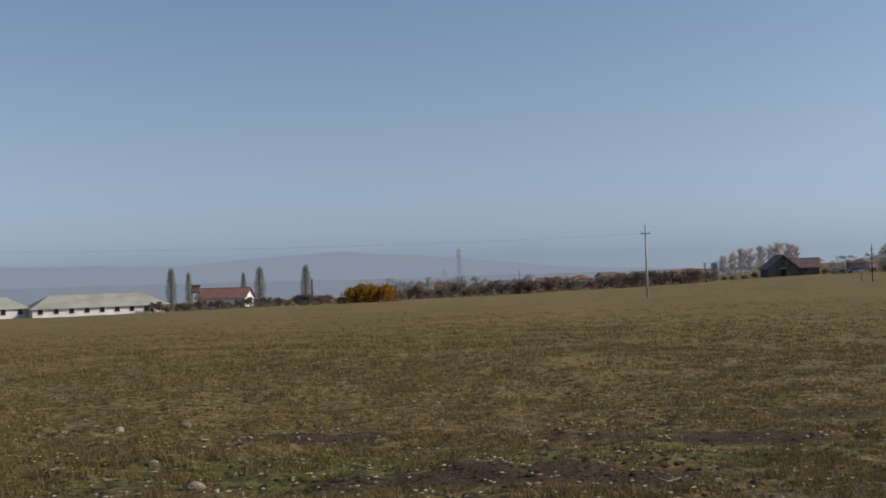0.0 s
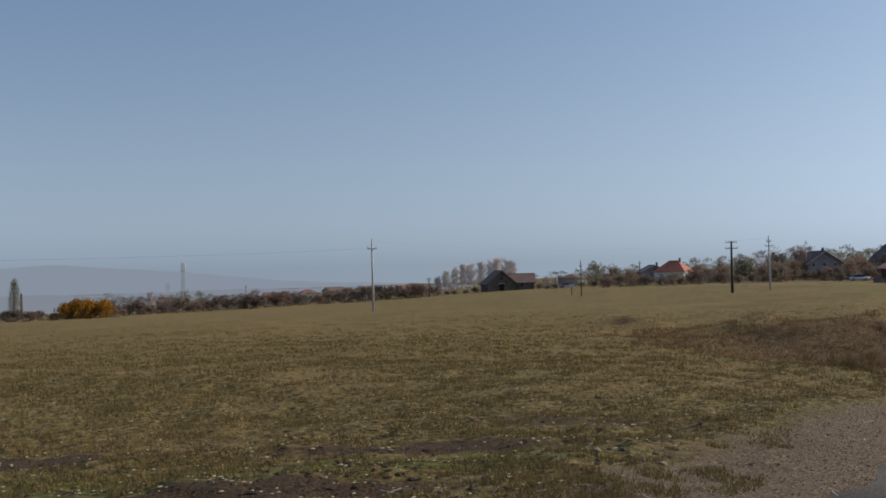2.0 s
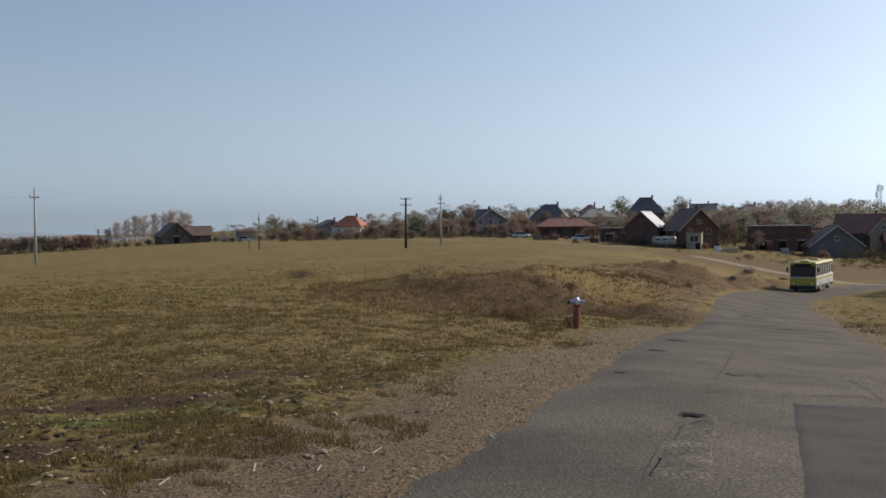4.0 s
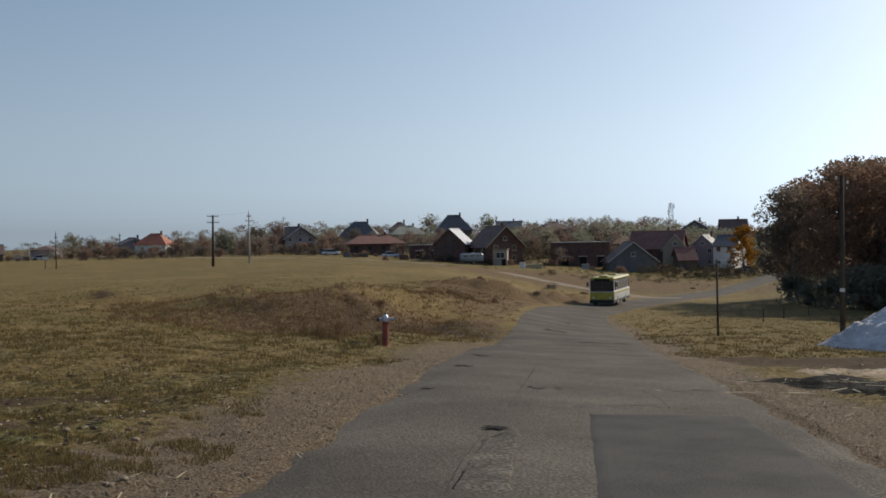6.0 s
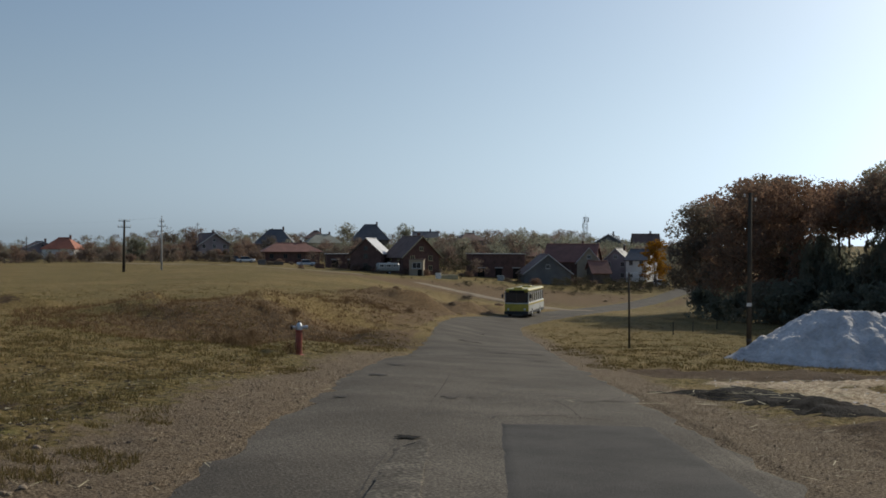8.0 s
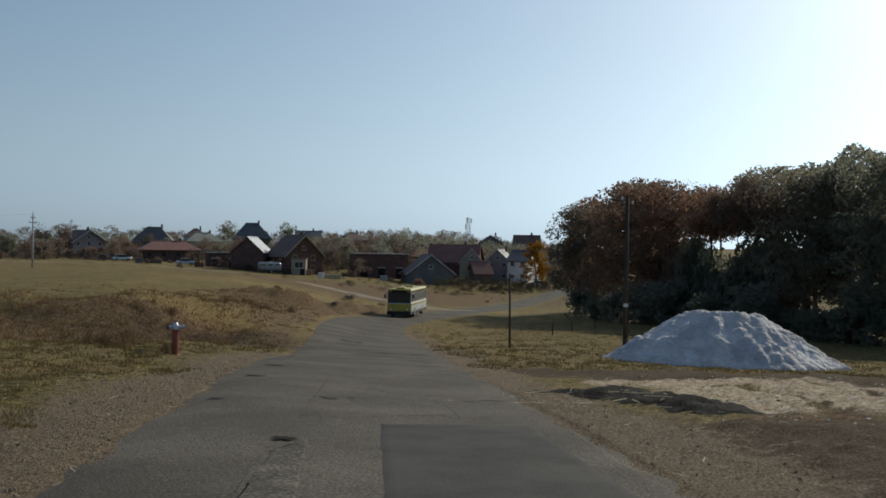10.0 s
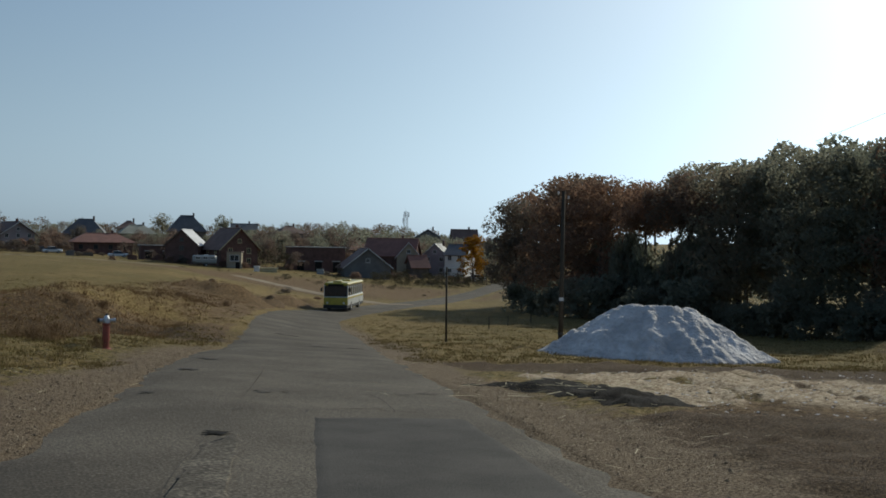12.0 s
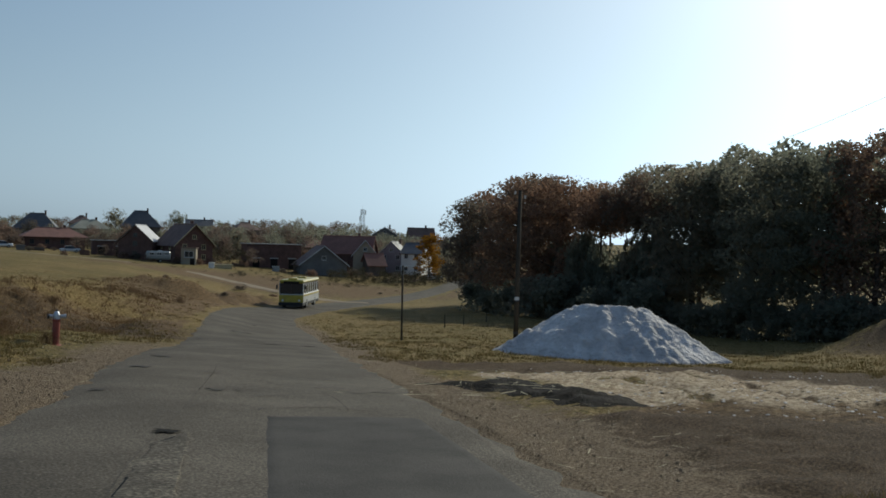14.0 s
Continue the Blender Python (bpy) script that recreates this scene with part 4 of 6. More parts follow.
def make_poplar(seed, label, height=11.0, radius=1.25):
    t = thing("poplar", pose(0, 0, -500), label, "tree", "poplars by the farm")
    r = random.Random(seed)
    sh = Shape()
    for a, q, r0, r1 in limb_path(r, (0, 0, -0.3), (0, 0, 1), height * 0.95, 0.22, 0.04, 0.03, 5):
        sh.tube(a, q, r0, r1, 7, False)
    part("trunk", sh, "bark", t, smooth=True)
    cs, rs = [], []
    for k in range(46):
        f = k / 46
        w = radius * (0.35 + 1.2 * f * (1 - f) * 2.2) * (1 - 0.55 * f)
        ang = k * 2.4
        cs.append((w * 0.6 * math.cos(ang), w * 0.6 * math.sin(ang), 1.0 + (height - 1.2) * f))
        rs.append(0.6 + 0.45 * (1 - f))
    v, f = leaves(seed, cs, rs, 90, 0.11, (1, 1, 1.9))
    part("crown", array_mesh("crown", v, f, M["leaf_poplar"], False), "leaf_poplar", t)
    return t


poplar = make_poplar(61, "slim grey-green poplar still in leaf behind the farm", 11.0, 1.7)
for b, d, e, wd in ((-14.23, 330, 0.46, 1.1), (-13.35, 380, 0.22, 0.9), (-10.55, 390, 0.16, 0.9), (-9.72, 335, 0.42, 1.25), (-7.33, 330, 0.44, 1.25)):
    x, y, z = place(b, d)
    put_tree(poplar, b, d, EYE + d * math.tan(radians(e)) - z, 11.0, rng, wd)


def make_bare(seed, label, height=12.0):
    """A leafless tree: trunk, limbs and a haze of twigs."""
    r = random.Random(seed)
    t = thing("bare_tree", pose(0, 0, -500), label, "tree", "bare trees by the barn")
    sh, ends = wood_frame(r, height, 0.02, 0.25, 16, 2.6, 0.2)
    part("trunk", sh, "twig", t, "pale grey trunk and limbs", smooth=True)
    tw = Shape()
    for e in ends:
        for k in range(15):
            w = Vector((r.uniform(-0.7, 0.7), r.uniform(-0.7, 0.7), r.uniform(0.4, 1.2))).normalized()
            q = e + w * r.uniform(0.9, 1.9)
            tw.tube(e, q, 0.03, 0.012, 3, False)
            for j in range(3):
                a = e.lerp(q, r.uniform(0.3, 0.9))
                tw.tube(a, a + (w + Vector((r.uniform(-1, 1), r.uniform(-1, 1), r.uniform(-0.2, 0.8)))).normalized() * r.uniform(0.4, 0.9), 0.02, 0.01, 3, False)
    part("twig_crown", tw, "twig", t)
    return t


bare = [make_bare(71, "tall leafless tree with fine grey twigs behind the barn"), make_bare(72, "leafless grey tree behind the barn", 11.0)]
for k, (b, e) in enumerate(((14.5, 0.35), (15.0, 0.6), (15.45, 0.65), (15.9, 0.8), (16.4, 0.75), (16.9, 0.9), (17.3, 0.95), (17.7, 0.95), (18.05, 0.7), (14.1, 0.1))):
    d = 345 + 9 * (k % 3)
    x, y, z = place(b, d)
    put_tree(bare[k % 2], b, d, EYE + d * math.tan(radians(e)) - z, 10.6, rng, 1.0)
x, y, z = place(-0.85, 400)
put_tree(bare[0], -0.85, 400, EYE + 400 * math.tan(radians(-0.2)) - z, 12.0, rng, 1.0)
# dry weeds round the hydrant and on the verge
weed = thing("weed", pose(0, 0, -500), "dry brown weed stalks on the verge", "weed", "dry weeds on the verge")
wr = random.Random(8)
ws = Shape()
for k in range(70):
    a = Vector((wr.gauss(0, 0.22), wr.gauss(0, 0.22), -0.05))
    q = a + Vector((wr.gauss(0, 0.16), wr.gauss(0, 0.16), wr.uniform(0.3, 0.75)))
    ws.tube(a, q, 0.008, 0.003, 3, False)
    for j in range(4):
        c = a.lerp(q, wr.uniform(0.4, 1))
        ws.tube(c, c + Vector((wr.gauss(0, 0.09), wr.gauss(0, 0.09), wr.uniform(0.02, 0.12))), 0.005, 0.002, 3, False)
part("tuft", ws.mesh("tuft", M["grass_dry"]), "grass_dry", weed)
for k in range(22):
    if k < 6:
        b, d = wr.uniform(34.5, 39.5), wr.uniform(29, 37)
    else:
        f = wr.uniform(0, 1)
        b, d = 33 + 13 * f + wr.uniform(-1, 1), 33 + 50 * f * wr.uniform(0.8, 1.1)
    x, y, z = place(b, d)
    if abs(off_line(ROAD, [x], [y])[0]) > 5:
        kk = wr.uniform(0.35, 0.8)
        copy_thing(weed, pose(x, y, z, 0, 0, wr.uniform(0, 360)) @ Matrix.Scale(kk, 4))

# low brown scrub on the rough slope below the houses
for k in range(11):
    f = wr.uniform(0, 1)
    b, d = 41 + 16 * f, (176 if k % 2 else 148) + wr.uniform(-9, 9)
    if k > 4:
        b, d = wr.uniform(43, 48), wr.uniform(92, 118)
    x, y, z = place(b, d)
    if abs(off_line(ROAD, [x], [y])[0]) > 5 and abs(off_line(TRACK, [x], [y])[0]) > 3:
        put_tree(hedge, b, d, wr.uniform(0.4, 1.3 if d > 140 else 0.7), 2.9, wr, wr.uniform(1.3, 2.2))

# the patterns that were copied are taken away again
for o in [o for o in scene.objects if o.parent is None and o.type == "EMPTY" and o.location.z < -400]:
    for c in list(o.children_recursive):
        bpy.data.objects.remove(c)
    bpy.data.objects.remove(o)


# ---- buildings ----
def window(parent, x, y, z, w, h, side, frame_mat="frame_white"):
    """A window in a wall: a frame of four bars, a mullion and a set-back pane. side: 'front' (-y), 'right' (+x) or 'left' (-x)."""
    m = {"front": Matrix.Identity(4), "right": pose(0, 0, 0, 0, 0, 90), "left": pose(0, 0, 0, 0, 0, -90)}[side]
    fr = Shape()
    t = 0.09
    for c, s in (((-w / 2 + t / 2, 0, 0), (t, 0.1, h)), ((w / 2 - t / 2, 0, 0), (t, 0.1, h)), ((0, 0, h / 2 - t / 2), (w - 2 * t, 0.1, t)), ((0, 0, -h / 2 + t / 2), (w - 2 * t, 0.1, t)), ((0, 0.01, 0), (0.06, 0.06, h - 2 * t))):
        fr.box(c, s)
    ob = part("window", fr, frame_mat, parent)
    ob.matrix_basis = pose(x, y, z) @ m
    part("pane", Shape().box((0, 0.03, 0), (w - 2 * t, 0.02, h - 2 * t)), "glass", ob)
    part("sill", Shape().box((0, -0.05, -h / 2 - 0.03), (w + 0.16, 0.2, 0.06)), frame_mat, ob)


def house(bearing, dist, w, depth, top, eave, turn, walls, roof, label, gable="side", name="house", windows=2, rows=1, sides="", chimney=True, dark_doors=0, over=0.45, group="", frame_mat="frame_white"):
    """A house whose ridge and eaves are seen at these angles above the horizon. gable: 'front' turns its gable to us, 'side' its eaves, 'hip' slopes all sides, 'flat' has a slab."""
    x, y, z = place(bearing, dist)
    z -= 0.35
    H = EYE + dist * math.tan(radians(top)) - z
    E = min(EYE + dist * math.tan(radians(eave)) - z, H - 0.3)
    t = thing(name, pose(x, y, z, 0, 0, turn - bearing), label, "house", group)
    hw, hd = w / 2, depth / 2
    sh = Shape()
    if gable == "flat":
        sh.box((0, 0, H / 2), (w, depth, H))
        part("wall", sh, walls, t)
        part("roof", Shape().box((0, 0, H + 0.09), (w + 0.5, depth + 0.5, 0.18), bevel=0.03), roof, t)
    else:
        if gable == "hip":
            sh.box((0, 0, E / 2), (w, depth, E))
        elif gable == "side":
            a = [(-hw, -hd, 0), (-hw, hd, 0), (-hw, hd, E), (-hw, 0, H - 0.12), (-hw, -hd, E)]
            b = [(hw, p[1], p[2]) for p in a]
            sh.add(a + b, [(0, 4, 3, 2, 1)[::-1], (5, 6, 7, 8, 9), (0, 5, 9, 4), (1, 2, 7, 6), (4, 9, 8, 3), (3, 8, 7, 2), (0, 1, 6, 5)])
        else:
            a = [(-hw, -hd, 0), (hw, -hd, 0), (hw, -hd, E), (0, -hd, H - 0.12), (-hw, -hd, E)]
            b = [(p[0], hd, p[2]) for p in a]
            sh.add(a + b, [(0, 1, 2, 3, 4), (9, 8, 7, 6, 5), (1, 6, 7, 2), (5, 0, 4, 9), (2, 7, 8, 3), (3, 8, 9, 4), (0, 5, 6, 1)])
        part("wall", sh, walls, t)
        r = Shape()
        if gable == "side":
            k = over * (H - E) / hd
            for s in (-1, 1):
                q = [(-hw - over, s * (hd + over), E - k), (hw + over, s * (hd + over), E - k), (hw + over, 0, H), (-hw - over, 0, H)]
                r.slab(q if s < 0 else q[::-1], 0.16)
            part("roof", r, roof, t)
            part("ridge", Shape().tube((-hw - over, 0, H), (hw + over, 0, H), 0.13, n=8), roof, t)
        elif gable == "front":
            k = over * (H - E) / hw
            for s in (-1, 1):
                q = [(s * (hw + over), -hd - over, E - k), (s * (hw + over), hd + over, E - k), (0, hd + over, H), (0, -hd - over, H)]
                r.slab(q[::-1] if s < 0 else q, 0.16)
            part("roof", r, roof, t)
            part("ridge", Shape().tube((0, -hd - over, H), (0, hd + over, H), 0.13, n=8), roof, t)
            for s in (-1, 1):
                part("verge_board", Shape().slab([(s * (hw + over), -hd - over - 0.03, E - k + 0.03), (0, -hd - over - 0.03, H + 0.03), (0, -hd - over - 0.03, H - 0.2), (s * (hw + over), -hd - over - 0.03, E - k - 0.2)], 0.04), frame_mat, t)
        else:
            ridge = max(0.3, hw - hd * 0.8)
            o = over
            k = o * (H - E) / hd
            c = [(-hw - o, -hd - o, E - k), (hw + o, -hd - o, E - k), (hw + o, hd + o, E - k), (-hw - o, hd + o, E - k), (-ridge, 0, H), (ridge, 0, H)]
            c2 = [(p[0], p[1], p[2] - 0.15) for p in c[:4]]
            r.add(c + c2, [(0, 1, 5, 4), (1, 2, 5), (2, 3, 4, 5), (3, 0, 4), (0, 6, 7, 1), (1, 7, 8, 2), (2, 8, 9, 3), (3, 9, 6, 0), (9, 8, 7, 6)])
            part("roof", r, roof, t)
            part("ridge", Shape().tube((-ridge, 0, H), (ridge, 0, H), 0.13, n=8), roof, t)
    storey = max(2.2, E / max(rows, 1))
    for row in range(rows):
        zc = min(E - 0.75, storey * row + min(1.75, storey * 0.6) + 0.25)
        for k in range(windows):
            window(t, -hw + w * (k + 0.5) / windows, -hd - 0.03, zc, 1.0, 1.15, "front", frame_mat)
        for s in sides.split():
            for k in (-1, 1):
                window(t, (hw + 0.03) * (1 if s == "right" else -1), k * depth * 0.22, zc, 0.95, 1.15, s, frame_mat)
    if gable == "front" and H - E > 1.6:
        window(t, 0, -hd - 0.03, E + (H - E) * 0.32, 0.9, 0.9, "front", frame_mat)
    for k in range(dark_doors):
        xx = -hw + w * (k + 0.5) / dark_doors
        # flat near-black panel on the wall, standing in for the unlit inside
        dr_ = part("doorway", Shape().box((xx, -hd - 0.02, 1.2), (1.5, 0.06, 2.3)), "void", t, "dark panel in place of an unlit doorway")
        part("lintel", Shape().box((xx, -hd - 0.05, 2.45), (1.9, 0.14, 0.22)), "concrete", dr_)
    if chimney and gable != "flat":
        ch = part("chimney", Shape().box((hw * 0.4, 0.3, H + 0.1), (0.5, 0.5, 1.3)), "brick", t)
        part("chimney_cap", Shape().box((hw * 0.4, 0.3, H + 0.8), (0.66, 0.66, 0.1), bevel=0.02), "concrete", ch)
    return t, H, E


# the village on the slope, front row first
A, aH, aE = house(44.2, 237, 8.6, 9.0, 0.68, -0.30, 26, "brick", "tile_brown", "unfinished red-brick house with a steep brown gable roof", "front", windows=2, rows=2, sides="left", over=0.7, frame_mat="straw")
house(42.0, 240, 7.0, 9.0, 0.56, -0.2, -14, "brick", "sheet", "brick wing under a shiny zinc sheet roof", "front", windows=1, rows=2, chimney=False, over=0.3, frame_mat="plank")
house(37.76, 275, 13.7, 8.0, 0.29, -0.08, 8, "brick", "tile_red", "long low brick house with a dull red roof", "hip", windows=4, dark_doors=0, over=0.8, frame_mat="plank")
house(37.0, 315, 11.0, 9.0, 1.0, 0.30, -6, "plaster_grey", "slate", "tall house with a steep dark grey roof", "hip", windows=2, rows=2)
house(33.5, 305, 9.0, 9.0, 0.79, 0.25, 24, "plaster_mauve", "tile_brown", "pale house with a balcony under its brown gable", "front", windows=3, rows=2, over=1.0)
house(26.44, 335, 9.5, 8.0, 0.52, 0.02, -22, "plaster", "tile_orange", "white house with a bright orange tile roof", "hip", windows=2, sides="right")
house(25.3, 340, 9.0, 7.0, 0.33, 0.0, 15, "plaster_mauve", "tile_brown", "small house with a brown roof behind hedges", "front", windows=2)
house(41.96, 350, 11.0, 9.0, 1.29, 0.55, 6, "plank", "slate", "house with a dark grey roof high on the slope", "hip", windows=3)
house(51.19, 237, 10.2, 8.0, -0.25, -1.2, 12, "plaster_grey", "tile_brown", "grey barn-like house with a plain gable", "front", windows=0, chimney=False, over=0.5)
house(52.7, 262, 12.0, 9.0, 0.29, -0.57, -12, "brick", "tile_red", "brick house with a red tile roof", "side", windows=3, rows=1, sides="right")
house(53.55, 255, 5.5, 8.0, 0.1, -0.62, 0, "plaster_cream", "tile_red", "gabled porch house with a red roof", "front", windows=1, chimney=False)
house(48.61, 250, 12.2, 9.0, -0.26, -0.4, 10, "brick", "concrete", "roofless brick shell with a concrete slab on top", "flat", windows=0, dark_doors=3, chimney=False)
# mauve plaster puts the shade on these white walls into their colour
house(55.1, 266, 6.5, 9.0, 0.06, -0.59, -10, "plaster_mauve", "slate", "white two-storey house, its shaded walls coloured mauve, with a dark gable roof", "front", windows=2, rows=2, sides="right")
house(56.3, 262, 5.0, 9.0, 0.02, -0.5, -18, "plaster", "slate", "white house wing with tall windows", "side", windows=2, rows=2, sides="right")
house(54.55, 350, 8.0, 8.0, 0.81, 0.42, 0, "plaster_grey", "slate", "grey-roofed house on the skyline", "front", windows=1)
house(56.47, 335, 7.6, 7.0, 0.82, 0.22, 8, "brick", "tile_brown", "tall brown-roofed house on the skyline", "side", windows=1)
house(39.47, 335, 10.5, 8.0, 0.75, 0.35, 10, "plaster_cream", "asbestos", "cream house with a weathered pale roof", "hip", windows=2)
house(39.1, 345, 7.0, 7.0, 0.95, 0.6, 0, "plaster_cream", "tile_brown", "brown-roofed house behind the cream one", "hip", windows=2)
house(44.9, 360, 8.0, 7.0, 0.92, 0.62, 0, "plaster_grey", "slate", "dark-roofed house among trees", "side", windows=2)
house(40.5, 250, 7.5, 6.0, -0.29, -0.4, 4, "brick", "concrete", "low brick outbuilding with dark panels for doorways", "flat", windows=0, dark_doors=2, chimney=False, name="outbuilding")
house(54.0, 250, 4.0, 5.0, -0.6, -1.15, 20, "plank", "tile_red", "small shed with a sloping red roof", "side", windows=0, chimney=False, name="shed")
house(50.7, 300, 8.0, 8.0, 0.15, -0.3, 30, "brick", "tile_red", "brick house with a reddish roof behind the shell", "hip", windows=2)
house(47.2, 350, 8.5, 8.0, 0.85, 0.5, 20, "plaster_grey", "tile_brown", "house with a brown roof among the trees", "hip", windows=2)
house(29.3, 350, 8.0, 7.0, 0.1, -0.2, 0, "plaster_mauve", "tile_brown", "small house hidden behind trees", "hip", windows=2)

# the farm and the houses on the plain
house(-17.9, 262, 30.0, 11.0, -0.72, -1.26, 12, "plaster", "asbestos", "long white cattle shed with a grey cement-sheet roof", "hip", windows=9, chimney=False, name="cattle_shed", over=0.6, frame_mat="void")
house(-22.9, 262, 14.5, 9.0, -0.75, -1.22, 12, "plaster", "asbestos", "white farm shed with a pale cement-sheet roof", "hip", windows=4, dark_doors=1, chimney=False, name="farm_shed", over=0.5, frame_mat="void")
house(-11.5, 310, 13.5, 9.0, -0.61, -1.05, -18, "plaster", "tile_red", "white farmhouse with a red-brown roof", "side", windows=3, sides="right", chimney=False, over=0.7)
house(17.25, 310, 8.0, 9.0, 0.26, -0.36, 14, "plank", "tile_brown", "old dark wooden barn with a broken porch", "front", windows=0, dark_doors=1, chimney=False, name="barn", over=0.6, frame_mat="plank")
house(18.5, 312, 7.0, 9.0, 0.07, -0.36, 2, "plank", "tile_brown", "low wing of the old barn with a brown roof", "side", windows=1, chimney=False, name="barn", over=0.4, frame_mat="plank")
house(19.9, 325, 5.2, 5.0, -0.42, -0.66, 0, "plaster", "tile_brown", "small white house with two dark windows", "front", windows=2, chimney=False)
house(-0.72, 420, 5.6, 5.0, -0.95, -1.12, 0, "plaster", "tile_red", "small white house at the far edge of the field", "front", windows=2, chimney=False)
house(2.5, 430, 5.5, 5.0, -0.95, -1.15, 20, "plaster", "tile_brown", "small white house with a brown roof on the plain", "hip", windows=2, chimney=False)
for k, (b, d, e, wl_, rf) in enumerate(((0.0, 520, -0.55, "brick", "tile_red"), (1.7, 500, -0.6, "plaster_mauve", "tile_brown"), (5.4, 450, -0.45, "plaster", "tile_red"), (7.2, 460, -0.35, "plaster", "tile_red"),
                                        (8.6, 470, -0.25, "plaster_cream", "tile_brown"), (10.2, 480, -0.25, "plaster", "tile_red"), (12.2, 450, -0.25, "plaster_mauve", "tile_red"), (21.2, 360, 0.1, "plaster_mauve", "tile_brown"))):
    house(b, d, 8.0, 7.0, e - 0.12, e - 0.3, -20 + 13 * k, wl_, rf, "far house with a " + ("red" if rf == "tile_red" else "brown") + " roof among bare trees", "hip" if k % 2 else "side", windows=2, chimney=False, group="far houses of the plain")


# ---- poles, masts, wires ----
def power_pole(bearing, dist, top, material, label, arms, lean=0.0, r=0.15):
    x, y, z = place(bearing, dist)
    h = EYE + dist * math.tan(radians(top)) - z
    t = thing("power_pole", pose(x, y, z, 0, lean, -bearing), label, "pole", "power poles on the field")
    part("post", Shape().tube((0, 0, -0.6), (0, 0, h), r, r * 0.6, 10), material, t, smooth=True)
    for k, (dz, w) in enumerate(arms):
        arm = part("crossarm", Shape().box((0, 0, h - dz), (w, 0.09, 0.10), bevel=0.015), "iron", t)
        for s in (-1, -0.45, 0.45, 1) if w > 1.2 else (-1, 1):
            part("insulator", Shape().lathe([(0.02, 0), (0.02, 0.08), (0.065, 0.1), (0.05, 0.16), (0.065, 0.18), (0.04, 0.26), (0.015, 0.28)], 8, (s * (w / 2 - 0.06), 0, h - dz + 0.04)), "porcelain", arm, smooth=True)
    if len(arms) == 1 or arms[0][0] > 0.3:
        part("top_insulator", Shape().lathe([(0.025, -0.1), (0.025, 0.1), (0.08, 0.12), (0.06, 0.2), (0.08, 0.22), (0.03, 0.34)], 8, (0, 0, h)), "porcelain", t, smooth=True)
    return t, Vector((x, y, z + h))


pole_1, top_1 = power_pole(10.6, 137, 2.0, "concrete", "tall concrete power pole with one crossarm on the field", ((0.95, 1.15),), 0.0, 0.17)
pole_2, top_2 = power_pole(29.33, 172, 1.45, "pole_wood", "dark wooden power pole with two crossarms", ((0.2, 1.7), (1.15, 1.9)), 0.6, 0.24)
pole_3, top_3 = power_pole(31.2, 175, 1.56, "concrete", "pale concrete power pole with crossarms", ((0.6, 0.7), (1.3, 1.2)), 0.0, 0.16)
power_pole(21.63, 190, 0.62, "pole_wood", "thin wooden pole with a sign board on the field", ((0.8, 0.5),), 0.0, 0.10)
power_pole(24.7, 285, 0.53, "pole_wood", "wooden pole beside the village gardens", ((0.5, 0.8),), 0.0, 0.16)
power_pole(13.6, 330, -0.02, "pole_wood", "dark pole with two crossarms near the bare trees", ((0.3, 1.5), (1.0, 1.5)), 0.0, 0.2)
power_pole(20.37, 300, 0.08, "concrete", "white concrete post by the small house", ((0.3, 0.5),), 0.0, 0.2)
power_pole(33.0, 300, 1.3, "concrete", "pale concrete street pole in the village", ((0.4, 0.9),), 0.0, 0.14)

x, y, z = place(21.12, 200)
post = thing("marker_post", pose(x, y, z, 0, 0, -21), "short marker post with a pale board on the field", "post")
part("post", Shape().tube((0, 0, -0.3), (0, 0, 2.1), 0.07, 0.06, 8), "pole_wood", post)
part("board", Shape().box((0, -0.08, 1.7), (1.1, 0.04, 0.6), bevel=0.01), "frame_white", post)

# wooden pole and marker pole on the grass by the bend
x, y, z = place(61.7, 52)
h4 = EYE + 52 * math.tan(radians(2.93)) - z
pole_4 = thing("wooden_pole", pose(x, y, z, 0, 0.3, -61.7), "dark wooden pole on a concrete stub beside the white heap", "pole")
part("post", Shape().tube((0, 0, -0.4), (0, 0, h4), 0.125, 0.085, 12), "pole_wood", pole_4, smooth=True)
part("stub", Shape().box((0.02, 0.19, 1.1), (0.2, 0.16, 3.0), bevel=0.02), "pole_wood", pole_4)
for zz in (0.7, 2.25):
    part("band", Shape().tube((0, 0, zz - 0.05), (0, 0, zz + 0.05), 0.14, n=12), "iron", pole_4)
part("tag", Shape().box((0, -0.16, 2.35), (0.22, 0.02, 0.16), bevel=0.004), "frame_white", pole_4, "small white enamel tag")
for s in (-1, 1):
    hook = part("hook", Shape().tube((0, 0, h4 - 0.25 - 0.2 * (s > 0)), (s * 0.24, 0, h4 - 0.2 - 0.2 * (s > 0)), 0.012, n=6), "iron", pole_4)
    part("insulator", Shape().lathe([(0.02, 0), (0.05, 0.02), (0.04, 0.08), (0.055, 0.1), (0.03, 0.16)], 8, (s * 0.24, 0, h4 - 0.2 - 0.2 * (s > 0))), "porcelain", hook)
x, y, z = place(55.66, 54)
h5 = EYE + 54 * math.tan(radians(-1.2)) - z
pole_5 = thing("marker_pole", pose(x, y, z, 0, -0.4, -55.6), "thin dark pole with a small cap board on the grass", "pole")
part("post", Shape().tube((0, 0, -0.3), (0, 0, h5), 0.055, 0.045, 8), "pole_wood", pole_5, smooth=True)
part("board", Shape().box((0.22, 0, h5 - 0.05), (0.75, 0.06, 0.07), bevel=0.01), "frame_white", pole_5, "narrow pale crossbar")
